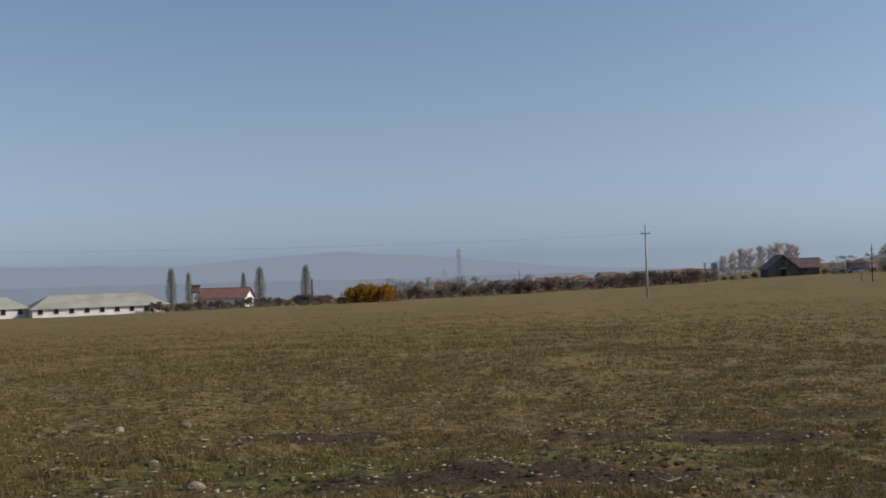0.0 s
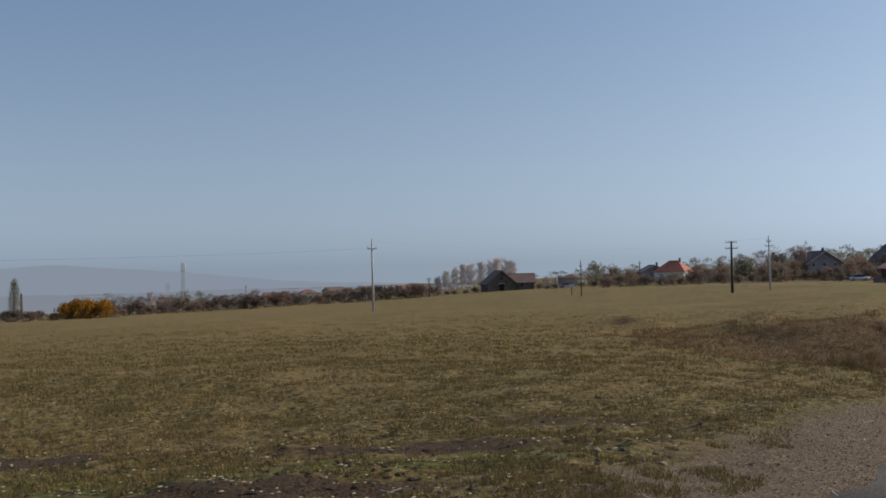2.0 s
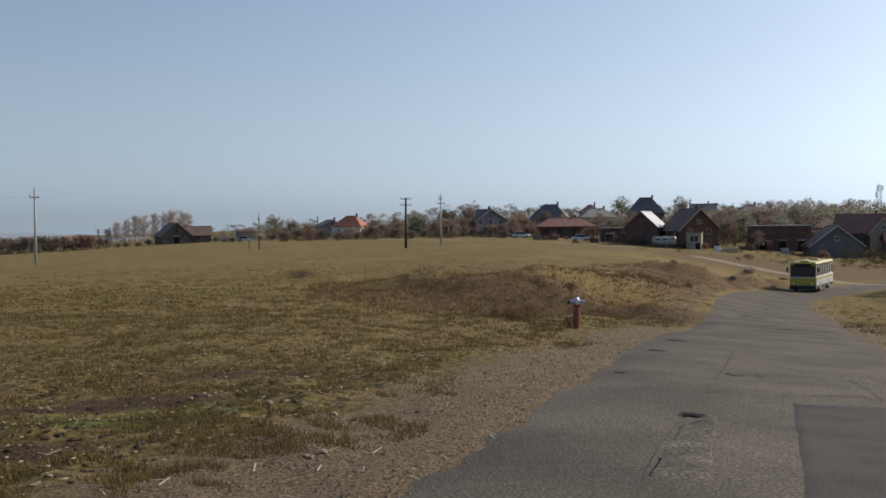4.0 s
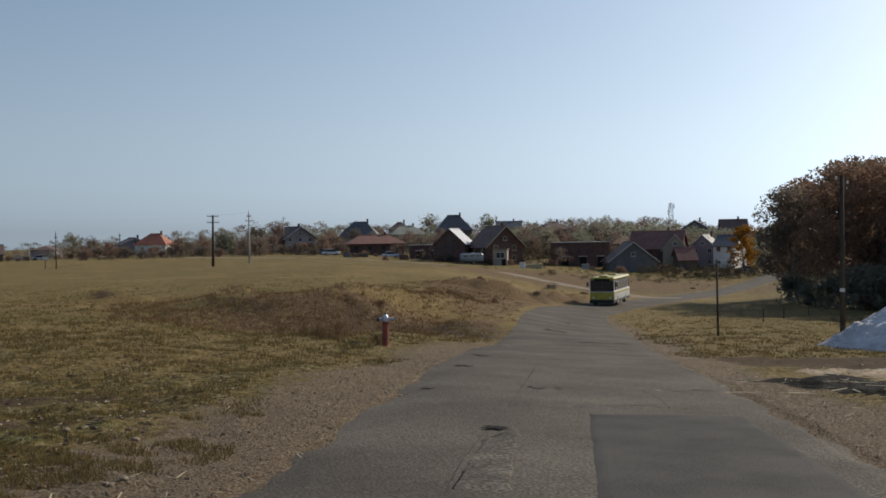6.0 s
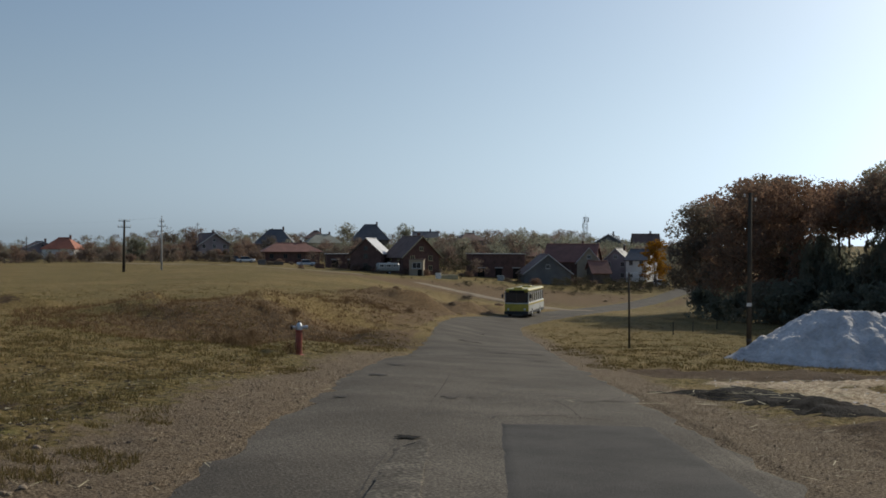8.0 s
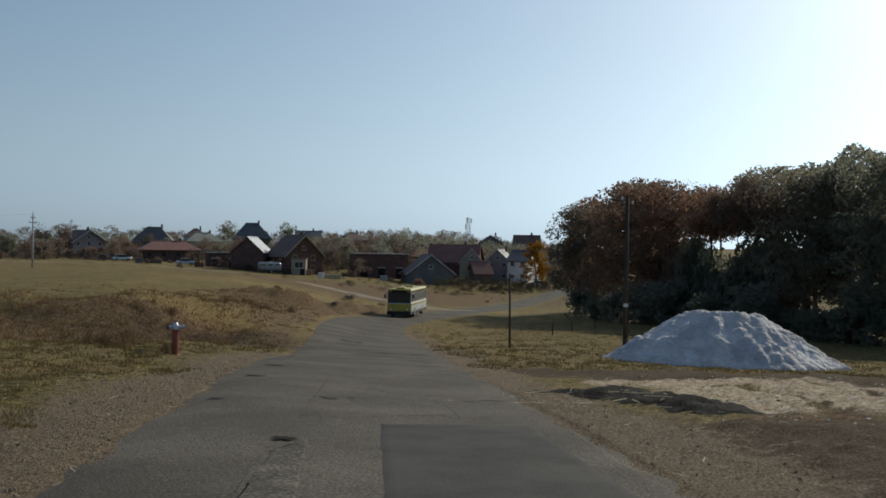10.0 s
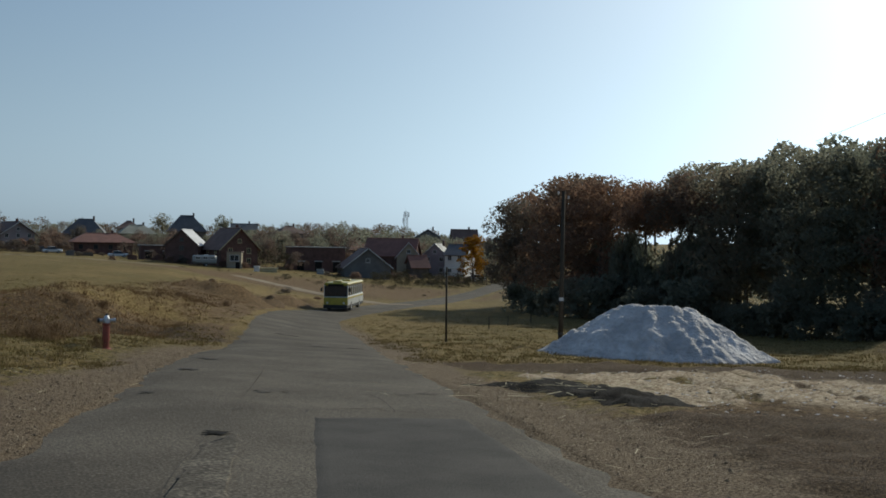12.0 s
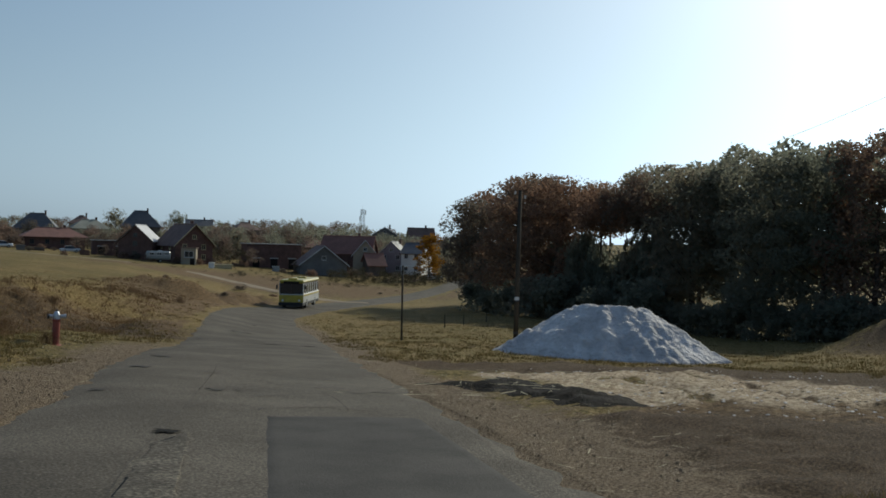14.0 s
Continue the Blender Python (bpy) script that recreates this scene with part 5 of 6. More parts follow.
for b, d in ((57.9, 74), (58.9, 86), (60.1, 92)):
    x, y, z = place(b, d)
    st = thing("stake", pose(x, y, z, 0, 0, 0), "small wooden stake on the grass", "stake", "stakes on the grass")
    part("shaft", Shape().tube((0, 0, -0.2), (0.02, 0, 0.85), 0.04, 0.03, 6), "pole_wood", st)


def lattice_mast(bearing, dist, top, width, tall, label, aerials):
    x, y, _ = place(bearing, dist)
    zt = EYE + dist * math.tan(radians(top))
    t = thing("radio_mast", pose(x, y, zt - tall, 0, 0, 20 - bearing), label, "mast")
    k = width / 2
    for sx in (-1, 1):
        for sy in (-1, 1):
            part("leg", Shape().tube((sx * k, sy * k, 0), (sx * k * 0.5, sy * k * 0.5, tall), 0.09, 0.06, 6), "steel", t)
    n = int(tall / 1.6)
    for i in range(n):
        f, g = i / n, (i + 1) / n
        br = Shape()
        for (ax, ay), (bx, by) in (((-1, -1), (1, -1)), ((1, -1), (1, 1)), ((1, 1), (-1, 1)), ((-1, 1), (-1, -1))):
            a, b = k * (1 - 0.5 * f), k * (1 - 0.5 * g)
            br.tube((ax * a, ay * a, f * tall), (bx * b, by * b, g * tall), 0.035, n=4)
            br.tube((bx * a, by * a, f * tall), (ax * b, ay * b, g * tall), 0.035, n=4)
            br.tube((ax * b, ay * b, g * tall), (bx * b, by * b, g * tall), 0.035, n=4)
        part("bracing", br, "steel", t)
    for i in range(aerials):
        a = i * math.tau / max(aerials, 1)
        part("aerial", Shape().box((k * 1.1 * math.cos(a), k * 1.1 * math.sin(a), tall - 1.3 - 2.6 * (i % 2)), (0.35, 0.35, 2.0), bevel=0.05), "bus_white", t, "white panel aerial")
    part("rod", Shape().tube((0, 0, tall - 0.5), (0, 0, tall + 1.6), 0.05, 0.02, 6), "steel", t)


lattice_mast(53.35, 470, 1.72, 2.6, 22.0, "lattice radio mast behind the village", 3)
lattice_mast(0.82, 600, 1.1, 2.0, 26.0, "slim phone mast with white panel aerials", 6)
lattice_mast(0.05, 900, 0.05, 4.0, 20.0, "far steel pylon in the haze", 0)
lattice_mast(4.0, 560, -0.15, 0.9, 12.0, "thin grey radio mast far off", 1)


def wire(points, sag, r, name="wire"):
    sh = Shape()
    for a, b in zip(points, points[1:]):
        a, b = Vector(a), Vector(b)
        last = a
        for i in range(1, 17):
            f = i / 16
            p = a.lerp(b, f) - Vector((0, 0, 4 * sag * f * (1 - f)))
            sh.tube(last, p, r, n=4, caps=False)
            last = p
    return tagged(new(name, sh.mesh(name, M["wire"])), "thin dark overhead power wire", "wire", "overhead wires")


x, y = spot(-42, 130)
for off in (-0.5, 0.5):
    wire([(x, y + off, 6.2), top_1 + Vector((off, 0, -0.9))], 1.2, 0.004)
wire([top_1, top_2 + Vector((0, 0, -0.2))], 1.2, 0.003)
wire([top_2, top_3], 0.05, 0.008)
xa, ya = spot(74.3, 95)
xb, yb = spot(95, 40)
wire([(xa, ya, EYE + 95 * math.tan(radians(5.45))), (xb, yb, EYE + 40 * math.tan(radians(14.5)))], 0.35, 0.014)


# ---- hydrant ----
x, y, z = place(38.2, 31)
hyd = thing("fire_hydrant", pose(x, y, z - 0.02, 0, 1.2, -30), "worn red pillar fire hydrant with a silver head on the verge", "hydrant")
part("base", Shape().lathe([(0.17, -0.15), (0.17, 0.03), (0.12, 0.06)], 14), "hydrant_red", hyd, smooth=False)
part("pillar", Shape().lathe([(0.105, 0.05), (0.1, 0.1), (0.095, 0.68), (0.115, 0.7), (0.115, 0.735)], 16), "hydrant_red", hyd, smooth=False)
head = part("head", Shape().lathe([(0.085, 0.735), (0.09, 0.77), (0.085, 0.86), (0.065, 0.905), (0.04, 0.95)], 16), "aluminium", hyd, "bare silver cast head", smooth=True)
for s, a in ((-1, 0), (1, 0), (-1, 90)):
    d = Vector((math.cos(radians(a)), math.sin(radians(a)), 0)) * s
    o = part("outlet", Shape().tube(d * 0.1 + Vector((0, 0, 0.81)), d * 0.2 + Vector((0, 0, 0.81)), 0.05, n=12), "aluminium", head)
    part("outlet_cap", Shape().tube(d * 0.19 + Vector((0, 0, 0.81)), d * 0.24 + Vector((0, 0, 0.81)), 0.065, n=8), "iron" if s < 0 and a == 0 else "aluminium", o)
part("spindle", Shape().tube((0, 0, 0.92), (0, 0, 0.99), 0.035, n=5), "iron", hyd)


# ---- the white heap ----
def build_heap():
    cx, cy = spot(66.85, 47.5)
    z0 = ground_at(*spot(66.5, 45))
    n = 170
    u, v = np.meshgrid(np.linspace(-6.2, 6.2, n), np.linspace(-4.2, 4.2, int(n * 0.7)), indexing="ij")
    a = radians(67.0)
    x, y = cx + u * math.cos(a) + v * math.sin(a), cy - u * math.sin(a) + v * math.cos(a)

    def cone(cu, cv, rx, ry, h, flat=1.0, steep=1.25):
        ang = np.arctan2((v - cv) / ry, (u - cu) / rx)
        q = np.hypot((u - cu) / rx, (v - cv) / ry)
        gully = 0.05 * wave(ang * 5, q * 1.2, 1.0, 41) + 0.025 * wave(ang * 13, q * 2, 1.0, 42)
        q = q + gully * np.clip(q * 1.6, 0, 1) + 0.03 * wave(u, v, 1.3, 46)
        return h * np.minimum(np.clip(1 - q, -0.2, 1) * steep, flat + 0.05 * wave(u, v, 1.0, 47))

    h = np.maximum.reduce([cone(-0.3, 0.1, 5.1, 3.9, 2.32, 0.97, 1.32), cone(0.9, -0.8, 3.6, 2.9, 1.7), cone(-3.0, -0.9, 2.3, 2.0, 1.15, 0.9), cone(-1.4, -1.3, 2.6, 2.4, 1.3, 0.95)])
    steep = np.clip(h / 0.6, 0, 1)
    h = h + steep * (0.05 * wave(u * 0.7 + v, v, 0.8, 43) + 0.075 * wave(u, v, 0.36, 44) + 0.06 * wave(u, v, 0.17, 45))
    gz = base_land(x, y)
    z = np.where(h > 0.0, np.maximum(gz + 0.02 + h, gz - 0.1), gz - 0.25)
    verts = np.stack([x, y, z], -1).reshape(-1, 3)
    i, j = np.meshgrid(np.arange(u.shape[0] - 1), np.arange(u.shape[1] - 1), indexing="ij")
    k = u.shape[1]
    faces = np.stack([i * k + j, (i + 1) * k + j, (i + 1) * k + j + 1, i * k + j + 1], -1).reshape(-1, 4)
    ob = new("sand_mound", array_mesh("sand_mound", verts, faces, M["heap"]))
    tagged(ob, "large heap of white quarry sand dumped on the grass", "heap")
    return cx, cy


build_heap()


def ridge_heap(name, line, half, height, material, label, category, seed):
    """A long low heap along a line."""
    ln = spline(line, 0.12)
    t = np.gradient(ln, axis=0)
    t /= np.linalg.norm(t, axis=1)[:, None]
    side = np.stack([t[:, 1], -t[:, 0]], 1)
    us = np.linspace(-1.15, 1.15, 25)
    s = np.arange(len(ln)) * 0.12
    ends = np.clip(np.minimum(s, s[-1] - s) / (half * 1.2), 0.02, 1) ** 0.6
    rows = []
    for q in us:
        w = half * q * (0.85 + 0.25 * wave(s, s * 0 + 3, 1.3, seed)) * ends
        p = ln + side * w[:, None]
        f = np.clip(1 - q * q, -0.3, 1)
        hh = height * f * ends * (0.9 + 0.1 * wave(s, s * 0, 1.1, seed + 1)) + (f > 0) * (0.025 * wave(p[:, 0], p[:, 1], 0.3, seed + 2) + 0.03 * wave(p[:, 0], p[:, 1], 0.12, seed + 3))
        rows.append(np.column_stack([p, land(p[:, 0], p[:, 1]) + hh - 0.03]))
    verts = np.stack(rows, 1).reshape(-1, 3)
    n, k = len(ln), len(us)
    i, j = np.meshgrid(np.arange(n - 1), np.arange(k - 1), indexing="ij")
    faces = np.stack([i * k + j, i * k + j + 1, (i + 1) * k + j + 1, (i + 1) * k + j], -1).reshape(-1, 4)
    return tagged(new(name, array_mesh(name, verts, faces, M[material])), label, category)


ridge_heap("mulch_mound", [spot(56.6, 22.6), spot(59.0, 22.6), spot(62.0, 20.9), spot(65.5, 18.6), spot(68.4, 16.8)], 1.0, 0.11, "mulch", "long low ridge of black rotted mulch with straw", "heap", 51)




# ---- road details ----
def on_road(x, y, lift=0.03):
    return float(base_land(np.array([x]), np.array([y]))[0]) + lift


def road_point(bearing, depression):
    """Where a sight line at this bearing and this angle below the horizon meets the road's slope."""
    d = 12.0
    for _ in range(30):
        x, y = spot(bearing, d)
        d = 0.5 * d + 0.5 * (EYE - on_road(x, y, 0.06)) / math.tan(radians(depression))
    return spot(bearing, d)


def decal(name, corners, cuts, lift, material, label, category, wob=0.05, seed=0):
    """A thin layer laid on the road between four corners."""
    c = [np.array(p) for p in corners]
    n = cuts
    off = off_line(ROAD, *np.array([(c[0] * (1 - u) + c[1] * u) * (1 - v) + (c[3] * (1 - u) + c[2] * u) * v for u in np.linspace(0, 1, n) for v in np.linspace(0, 1, n)]).T)
    verts = []
    for iu, u in enumerate(np.linspace(0, 1, n)):
        for iv, v in enumerate(np.linspace(0, 1, n)):
            p = (c[0] * (1 - u) + c[1] * u) * (1 - v) + (c[3] * (1 - u) + c[2] * u) * v
            if iu in (0, n - 1) or iv in (0, n - 1):
                p = p + wob * np.array([float(wave(p[0], p[1], 0.5, seed)), float(wave(p[0], p[1], 0.5, seed + 1))])
            q = min(1.0, abs(off[iu * n + iv]) / (ROAD_WIDTH / 2))
            edge = -0.02 if iu in (0, n - 1) or iv in (0, n - 1) else 0.0
            verts.append((p[0], p[1], on_road(p[0], p[1], 0.02 + 0.05 * (1 - q * q)) + lift + edge))
    faces = np.array([(i * n + j, (i + 1) * n + j, (i + 1) * n + j + 1, i * n + j + 1) for i in range(n - 1) for j in range(n - 1)])
    return tagged(new(name, array_mesh(name, verts, faces, M[material])), label, category, kind="structure")


decal("road_patch", [road_point(48.85, 9.2), road_point(56.9, 9.12), spot(66.5, 8.0), spot(49.5, 7.0)], 30, 0.016, "patch", "dark repair patch in the asphalt", "road patch", 0.03, 61)
decal("road_patch", [spot(53.5, 7.2), road_point(56.9, 9.1), road_point(59.0, 9.1), spot(68.5, 8.2)], 16, 0.008, "asphalt", "worn pale asphalt strip beside the patch", "road patch", 0.08, 64)


def blotch(bearing, depression, w, l, turn, material, label, name="pothole", lift=0.014, seed=0):
    x, y = road_point(bearing, depression)
    r = random.Random(seed)
    n = 18
    sh = Shape()
    rim = []
    for k in range(n):
        a = k * math.tau / n
        q = r.uniform(0.5, 1.25)
        rim.append(Vector((w * q * math.cos(a), l * q * math.sin(a), 0)))
    rot = pose(0, 0, 0, 0, 0, turn - bearing)
    pts = [rot @ p for p in rim]
    off = abs(off_line(ROAD, [x], [y])[0])
    q = min(1.0, off / (ROAD_WIDTH / 2))
    z = lambda p: on_road(x + p.x, y + p.y, 0.02 + 0.05 * (1 - q * q)) + lift
    verts = [(x + p.x, y + p.y, z(p)) for p in pts] + [(x + p.x * 0.6, y + p.y * 0.6, z(p) + 0.004) for p in pts] + [(x, y, z(Vector((0, 0, 0))) + 0.004)]
    faces = [(k, (k + 1) % n, n + (k + 1) % n, n + k) for k in range(n)] + [(n + k, n + (k + 1) % n, 2 * n) for k in range(n)]
    sh.add(verts, faces)
    return tagged(new(name, sh.mesh(name, M[material])), label, "pothole", "potholes in the road", "structure")


blotch(43.95, 9.97, 0.17, 0.2, 0, "pit", "dark pothole in the asphalt", seed=1)
for k, (b, e, w, l) in enumerate(((42.4, 6.62, 0.42, 0.5), (43.3, 6.1, 0.4, 0.5), (44.2, 5.65, 0.35, 0.7), (45.2, 5.2, 0.3, 0.8), (40.4, 7.75, 0.22, 0.28), (49.9, 5.55, 1.5, 0.35), (48.1, 5.35, 0.8, 0.3), (47.2, 4.9, 0.9, 0.5),
                                  (50.9, 5.9, 0.7, 0.3), (47.7, 4.5, 0.7, 0.6), (55.0, 7.9, 0.5, 0.12), (53.6, 8.0, 0.3, 0.1), (46.2, 7.9, 0.25, 0.18), (47.4, 7.95, 0.16, 0.12))):
    blotch(b, e, w * 0.62, l * 0.5, 0, "patch", "dark shallow hole in the worn asphalt", seed=10 + k)


def crack(points, width, name="road_crack", seed=0, material="pit"):
    ln = spline([road_point(*p) for p in points], 0.15)
    r = np.random.default_rng(seed)
    t = np.gradient(ln, axis=0)
    t /= np.linalg.norm(t, axis=1)[:, None]
    side = np.stack([t[:, 1], -t[:, 0]], 1)
    ln = ln + side * (r.normal(size=len(ln)) * width * 1.2)[:, None]
    w = width * r.uniform(0.35, 1.3, len(ln))
    off = np.abs(off_line(ROAD, ln[:, 0], ln[:, 1])) / (ROAD_WIDTH / 2)
    z = base_land(ln[:, 0], ln[:, 1]) + 0.02 + 0.05 * (1 - np.minimum(off, 1) ** 2) + 0.012
    verts = np.concatenate([np.column_stack([ln - side * w[:, None], z]), np.column_stack([ln + side * w[:, None], z])])
    n = len(ln)
    i = np.arange(n - 1)
    faces = np.stack([i, i + n, i + n + 1, i + 1], 1)
    return tagged(new(name, array_mesh(name, verts, faces, M[material])), "crack in the worn asphalt", "crack", "cracks in the road", "structure")


crack([(41.2, 13.3), (42.2, 11.6), (43.6, 10.0), (44.8, 8.7), (45.4, 7.9)], 0.0035, seed=1, material="patch")
crack([(45.4, 7.9), (45.9, 7.2), (46.3, 6.5)], 0.005, seed=2)
crack([(49.0, 8.2), (51.5, 8.05), (54.0, 7.95), (55.6, 7.6)], 0.006, seed=3)
crack([(53.2, 8.9), (52.6, 8.4), (51.8, 8.0)], 0.005, seed=4)
crack([(48.7, 7.0), (50.5, 6.7), (53.0, 6.75)], 0.009, seed=7)
cr = random.Random(23)
for k in range(34):
    e = cr.uniform(4.9, 9.0)
    b = cr.uniform(48.3 - 1.0 * (e - 3.6), 48.3 + 0.95 * (e - 3.6))
    w = cr.uniform(0.4, 1.3)
    crack([(b - w, e + cr.uniform(-0.06, 0.06)), (b, e + cr.uniform(-0.12, 0.12)), (b + w, e + cr.uniform(-0.06, 0.06))], cr.uniform(0.006, 0.02), seed=30 + k, material=cr.choice(("patch", "patch", "mulch_brown")))
decal("road_wear", [road_point(41.3, 13.2), road_point(43.5, 10.4), road_point(45.2, 9.9), road_point(44.8, 13.2)], 24, 0.007, "worn", "band of coarse worn asphalt", "road wear", 0.28, 66)


# ---- bus ----
def build_bus():
    x, y = spot(49.75, 111)
    z = on_road(x, y, 0.06)
    t = thing("bus", pose(x, y, z, 0, 0, -49.75 - 10), "old yellow and white city bus on the road bend", "bus")
    L, W, Hh = 10.5, 2.5, 2.95
    part("body", Shape().box((0, L / 2, 1.05), (W, L, 1.05), bevel=0.12), "bus_white", t, "white lower body")
    part("skirt", Shape().box((0, L / 2, 0.45), (W - 0.04, L - 0.1, 0.3), bevel=0.05), "rubber", t, "dark skirt")
    part("roof", Shape().box((0, L / 2, Hh - 0.2), (W, L, 0.36), bevel=0.14), "bus_yellow", t, "yellow roof")
    part("nose", Shape().box((0, 0.0, 0.98), (W - 0.02, 0.16, 0.85), bevel=0.06), "bus_yellow", t, "yellow front panel")
    part("bumper", Shape().box((0, -0.1, 0.48), (W, 0.3, 0.36), bevel=0.06), "rubber", t)
    part("windscreen", Shape().box((0, 0.02, 2.05), (W - 0.16, 0.1, 1.05), bevel=0.03), "glass", t)
    part("screen_pillar", Shape().box((0, -0.04, 2.05), (0.05, 0.04, 1.05)), "iron", t)
    part("destination_box", Shape().box((0, -0.02, 2.68), (1.6, 0.1, 0.22), bevel=0.02), "void", t)
    for s in (-1, 1):
        for k in range(7):
            w = part("side_window", Shape().box((s * (W / 2 - 0.03), 0.85 + k * 1.42, 2.05), (0.05, 1.22, 0.85), bevel=0.02), "glass", t)
            part("pillar", Shape().box((s * (W / 2 - 0.04), 0.14 + k * 1.42, 2.1), (0.08, 0.2, 1.15)), "bus_white", w)
        part("headlight", Shape().tube((s * 0.85, -0.1, 0.85), (s * 0.85, -0.06, 0.85), 0.11, n=12), "lamp", t)
        m_ = part("mirror", Shape().box((s * (W / 2 + 0.2), -0.15, 2.2), (0.2, 0.1, 0.4), bevel=0.03), "iron", t)
        part("mirror_arm", Shape().tube((s * (W / 2 - 0.05), -0.02, 2.45), (s * (W / 2 + 0.2), -0.15, 2.42), 0.02, n=6), "iron", m_)
        for yy in (2.3, 7.6):
            w = part("wheel", Shape().tube((s * (W / 2 - 0.32), yy, 0.46), (s * (W / 2 + 0.0), yy, 0.46), 0.46, n=18), "rubber", t)
            part("rim", Shape().tube((s * (W / 2), yy, 0.46), (s * (W / 2 + 0.015), yy, 0.46), 0.24, n=14), "steel", w)
    for yy in (1.2, 6.5):
        part("roof_hatch", Shape().box((0, yy, Hh + 0.06), (0.9, 1.1, 0.14), bevel=0.05), "bus_yellow", t)
    part("stripe", Shape().box((W / 2 + 0.006, L / 2, 1.35), (0.012, L - 0.4, 0.18)), "bus_yellow", t, "yellow stripe")
    part("wiper", Shape().tube((-0.1, -0.05, 1.55), (-0.7, -0.06, 2.0), 0.015, n=5), "iron", t)


build_bus()


def car(bearing, dist, turn, paint, label, size=(4.2, 1.7, 1.45)):
    x, y, z = place(bearing, dist)
    t = thing("car", pose(x, y, z, 0, 0, turn - bearing), label, "car", "cars parked by the houses")
    L, W, Hh = size
    part("body", Shape().box((0, 0, 0.58), (L, W, 0.62), bevel=0.16), paint, t)
    k = Shape()
    a = [(-L * 0.32, -W * 0.48, 0.86), (L * 0.26, -W * 0.48, 0.86), (L * 0.26, W * 0.48, 0.86), (-L * 0.32, W * 0.48, 0.86)]
    b = [(-L * 0.22, -W * 0.4, Hh), (L * 0.12, -W * 0.4, Hh), (L * 0.12, W * 0.4, Hh), (-L * 0.22, W * 0.4, Hh)]
    k.add(a + b, [(0, 1, 5, 4), (1, 2, 6, 5), (2, 3, 7, 6), (3, 0, 4, 7), (4, 5, 6, 7)])
    part("cabin_glass", k, "glass", t)
    part("roof", Shape().box((-L * 0.05, 0, Hh + 0.01), (L * 0.36, W * 0.82, 0.06), bevel=0.02), paint, t)
    for sx in (-1, 1):
        for sy in (-1, 1):
            w = part("wheel", Shape().tube((sx * L * 0.3, sy * (W / 2 - 0.2), 0.31), (sx * L * 0.3, sy * (W / 2 + 0.01), 0.31), 0.31, n=14), "rubber", t)
            part("rim", Shape().tube((sx * L * 0.3, sy * (W / 2 + 0.01), 0.31), (sx * L * 0.3, sy * (W / 2 + 0.025), 0.31), 0.18, n=12), "steel", w)
        part("lamp", Shape().box((sx * (L / 2 - 0.02), -W * 0.32, 0.66), (0.06, 0.3, 0.14), bevel=0.02), "lamp", t)
        part("lamp", Shape().box((sx * (L / 2 - 0.02), W * 0.32, 0.66), (0.06, 0.3, 0.14), bevel=0.02), "lamp", t)


car(35.45, 255, 8, "car_white", "white car parked in front of the low houses")
car(34.9, 258, 4, "car_dark", "dark car parked in front of the low houses")
car(38.6, 250, 10, "car_white", "pale car parked beside the long house")
car(20.9, 300, 0, "car_white", "white car parked by the small house")
car(57.2, 238, 40, "car_white", "white car parked by the white house")


def caravan(bearing, dist):
    x, y, z = place(bearing, dist)
    t = thing("caravan", pose(x, y, z, 0, 0, 12 - bearing), "old grey-green caravan standing before the brick house", "caravan")
    part("body", Shape().box((0, 0, 1.45), (4.7, 2.0, 1.75), bevel=0.3), "caravan", t)
    part("roof_hatch", Shape().box((0.3, 0, 2.38), (0.8, 0.8, 0.14), bevel=0.04), "bus_white", t)
    for k in (-1.5, 0, 1.5):
        window(t, k, -1.02, 1.75, 1.0, 0.6, "front")
    window(t, 2.36, 0, 1.75, 1.2, 0.6, "right")
    for s in (-1, 1):
        w = part("wheel", Shape().tube((0.2, s * 0.82, 0.32), (0.2, s * 1.0, 0.32), 0.32, n=14), "rubber", t)
        part("rim", Shape().tube((0.2, s * 1.0, 0.32), (0.2, s * 1.015, 0.32), 0.17, n=12), "steel", w)
    part("drawbar", Shape().tube((-2.3, 0, 0.5), (-3.4, 0, 0.45), 0.05, n=8), "iron", t)
    part("jockey_leg", Shape().tube((-3.3, 0, 0.5), (-3.3, 0, -0.05), 0.03, n=6), "iron", t)


caravan(42.9, 226)


# porch of the brick house: a framed white opening on a pale wall, and timber leaning by it
def porch(bearing, dist):
    x, y, z = place(bearing, dist)
    t = thing("porch", pose(x, y, z - 0.2, 0, 0, -bearing - 10), "small pale porch with a white window frame by the brick house", "porch")
    part("wall", Shape().box((0, 0, 1.7), (3.0, 2.0, 3.6)), "plaster_cream", t)
    window(t, 0.1, -1.04, 2.3, 1.9, 1.3, "front")
    # near-black panel painted as the unlit door opening
    part("doorway", Shape().box((0.8, -1.02, 0.75), (0.9, 0.08, 1.4)), "void", t)
    part("roof", Shape().box((0, 0, 3.6), (3.4, 2.5, 0.16), bevel=0.03), "tile_brown", t)


porch(44.45, 228)


def stack(bearing, dist, name, label, category, material, w, d, h, turn=0, n=5):
    """A pile of boards or blocks."""
    x, y, z = place(bearing, dist)
    t = thing(name, pose(x, y, z - 0.05, 0, 0, turn - bearing), label, category, "building material in the yards")
    r = random.Random(int(bearing * 100))
    for k in range(n):
        part("board", Shape().box((r.uniform(-0.1, 0.1), r.uniform(-0.1, 0.1), h * (k + 0.5) / n), (w * r.uniform(0.85, 1), d, h / n * 0.92), pose(0, 0, 0, 0, 0, r.uniform(-3, 3)).to_3x3().to_4x4(), 0.02), material, t)


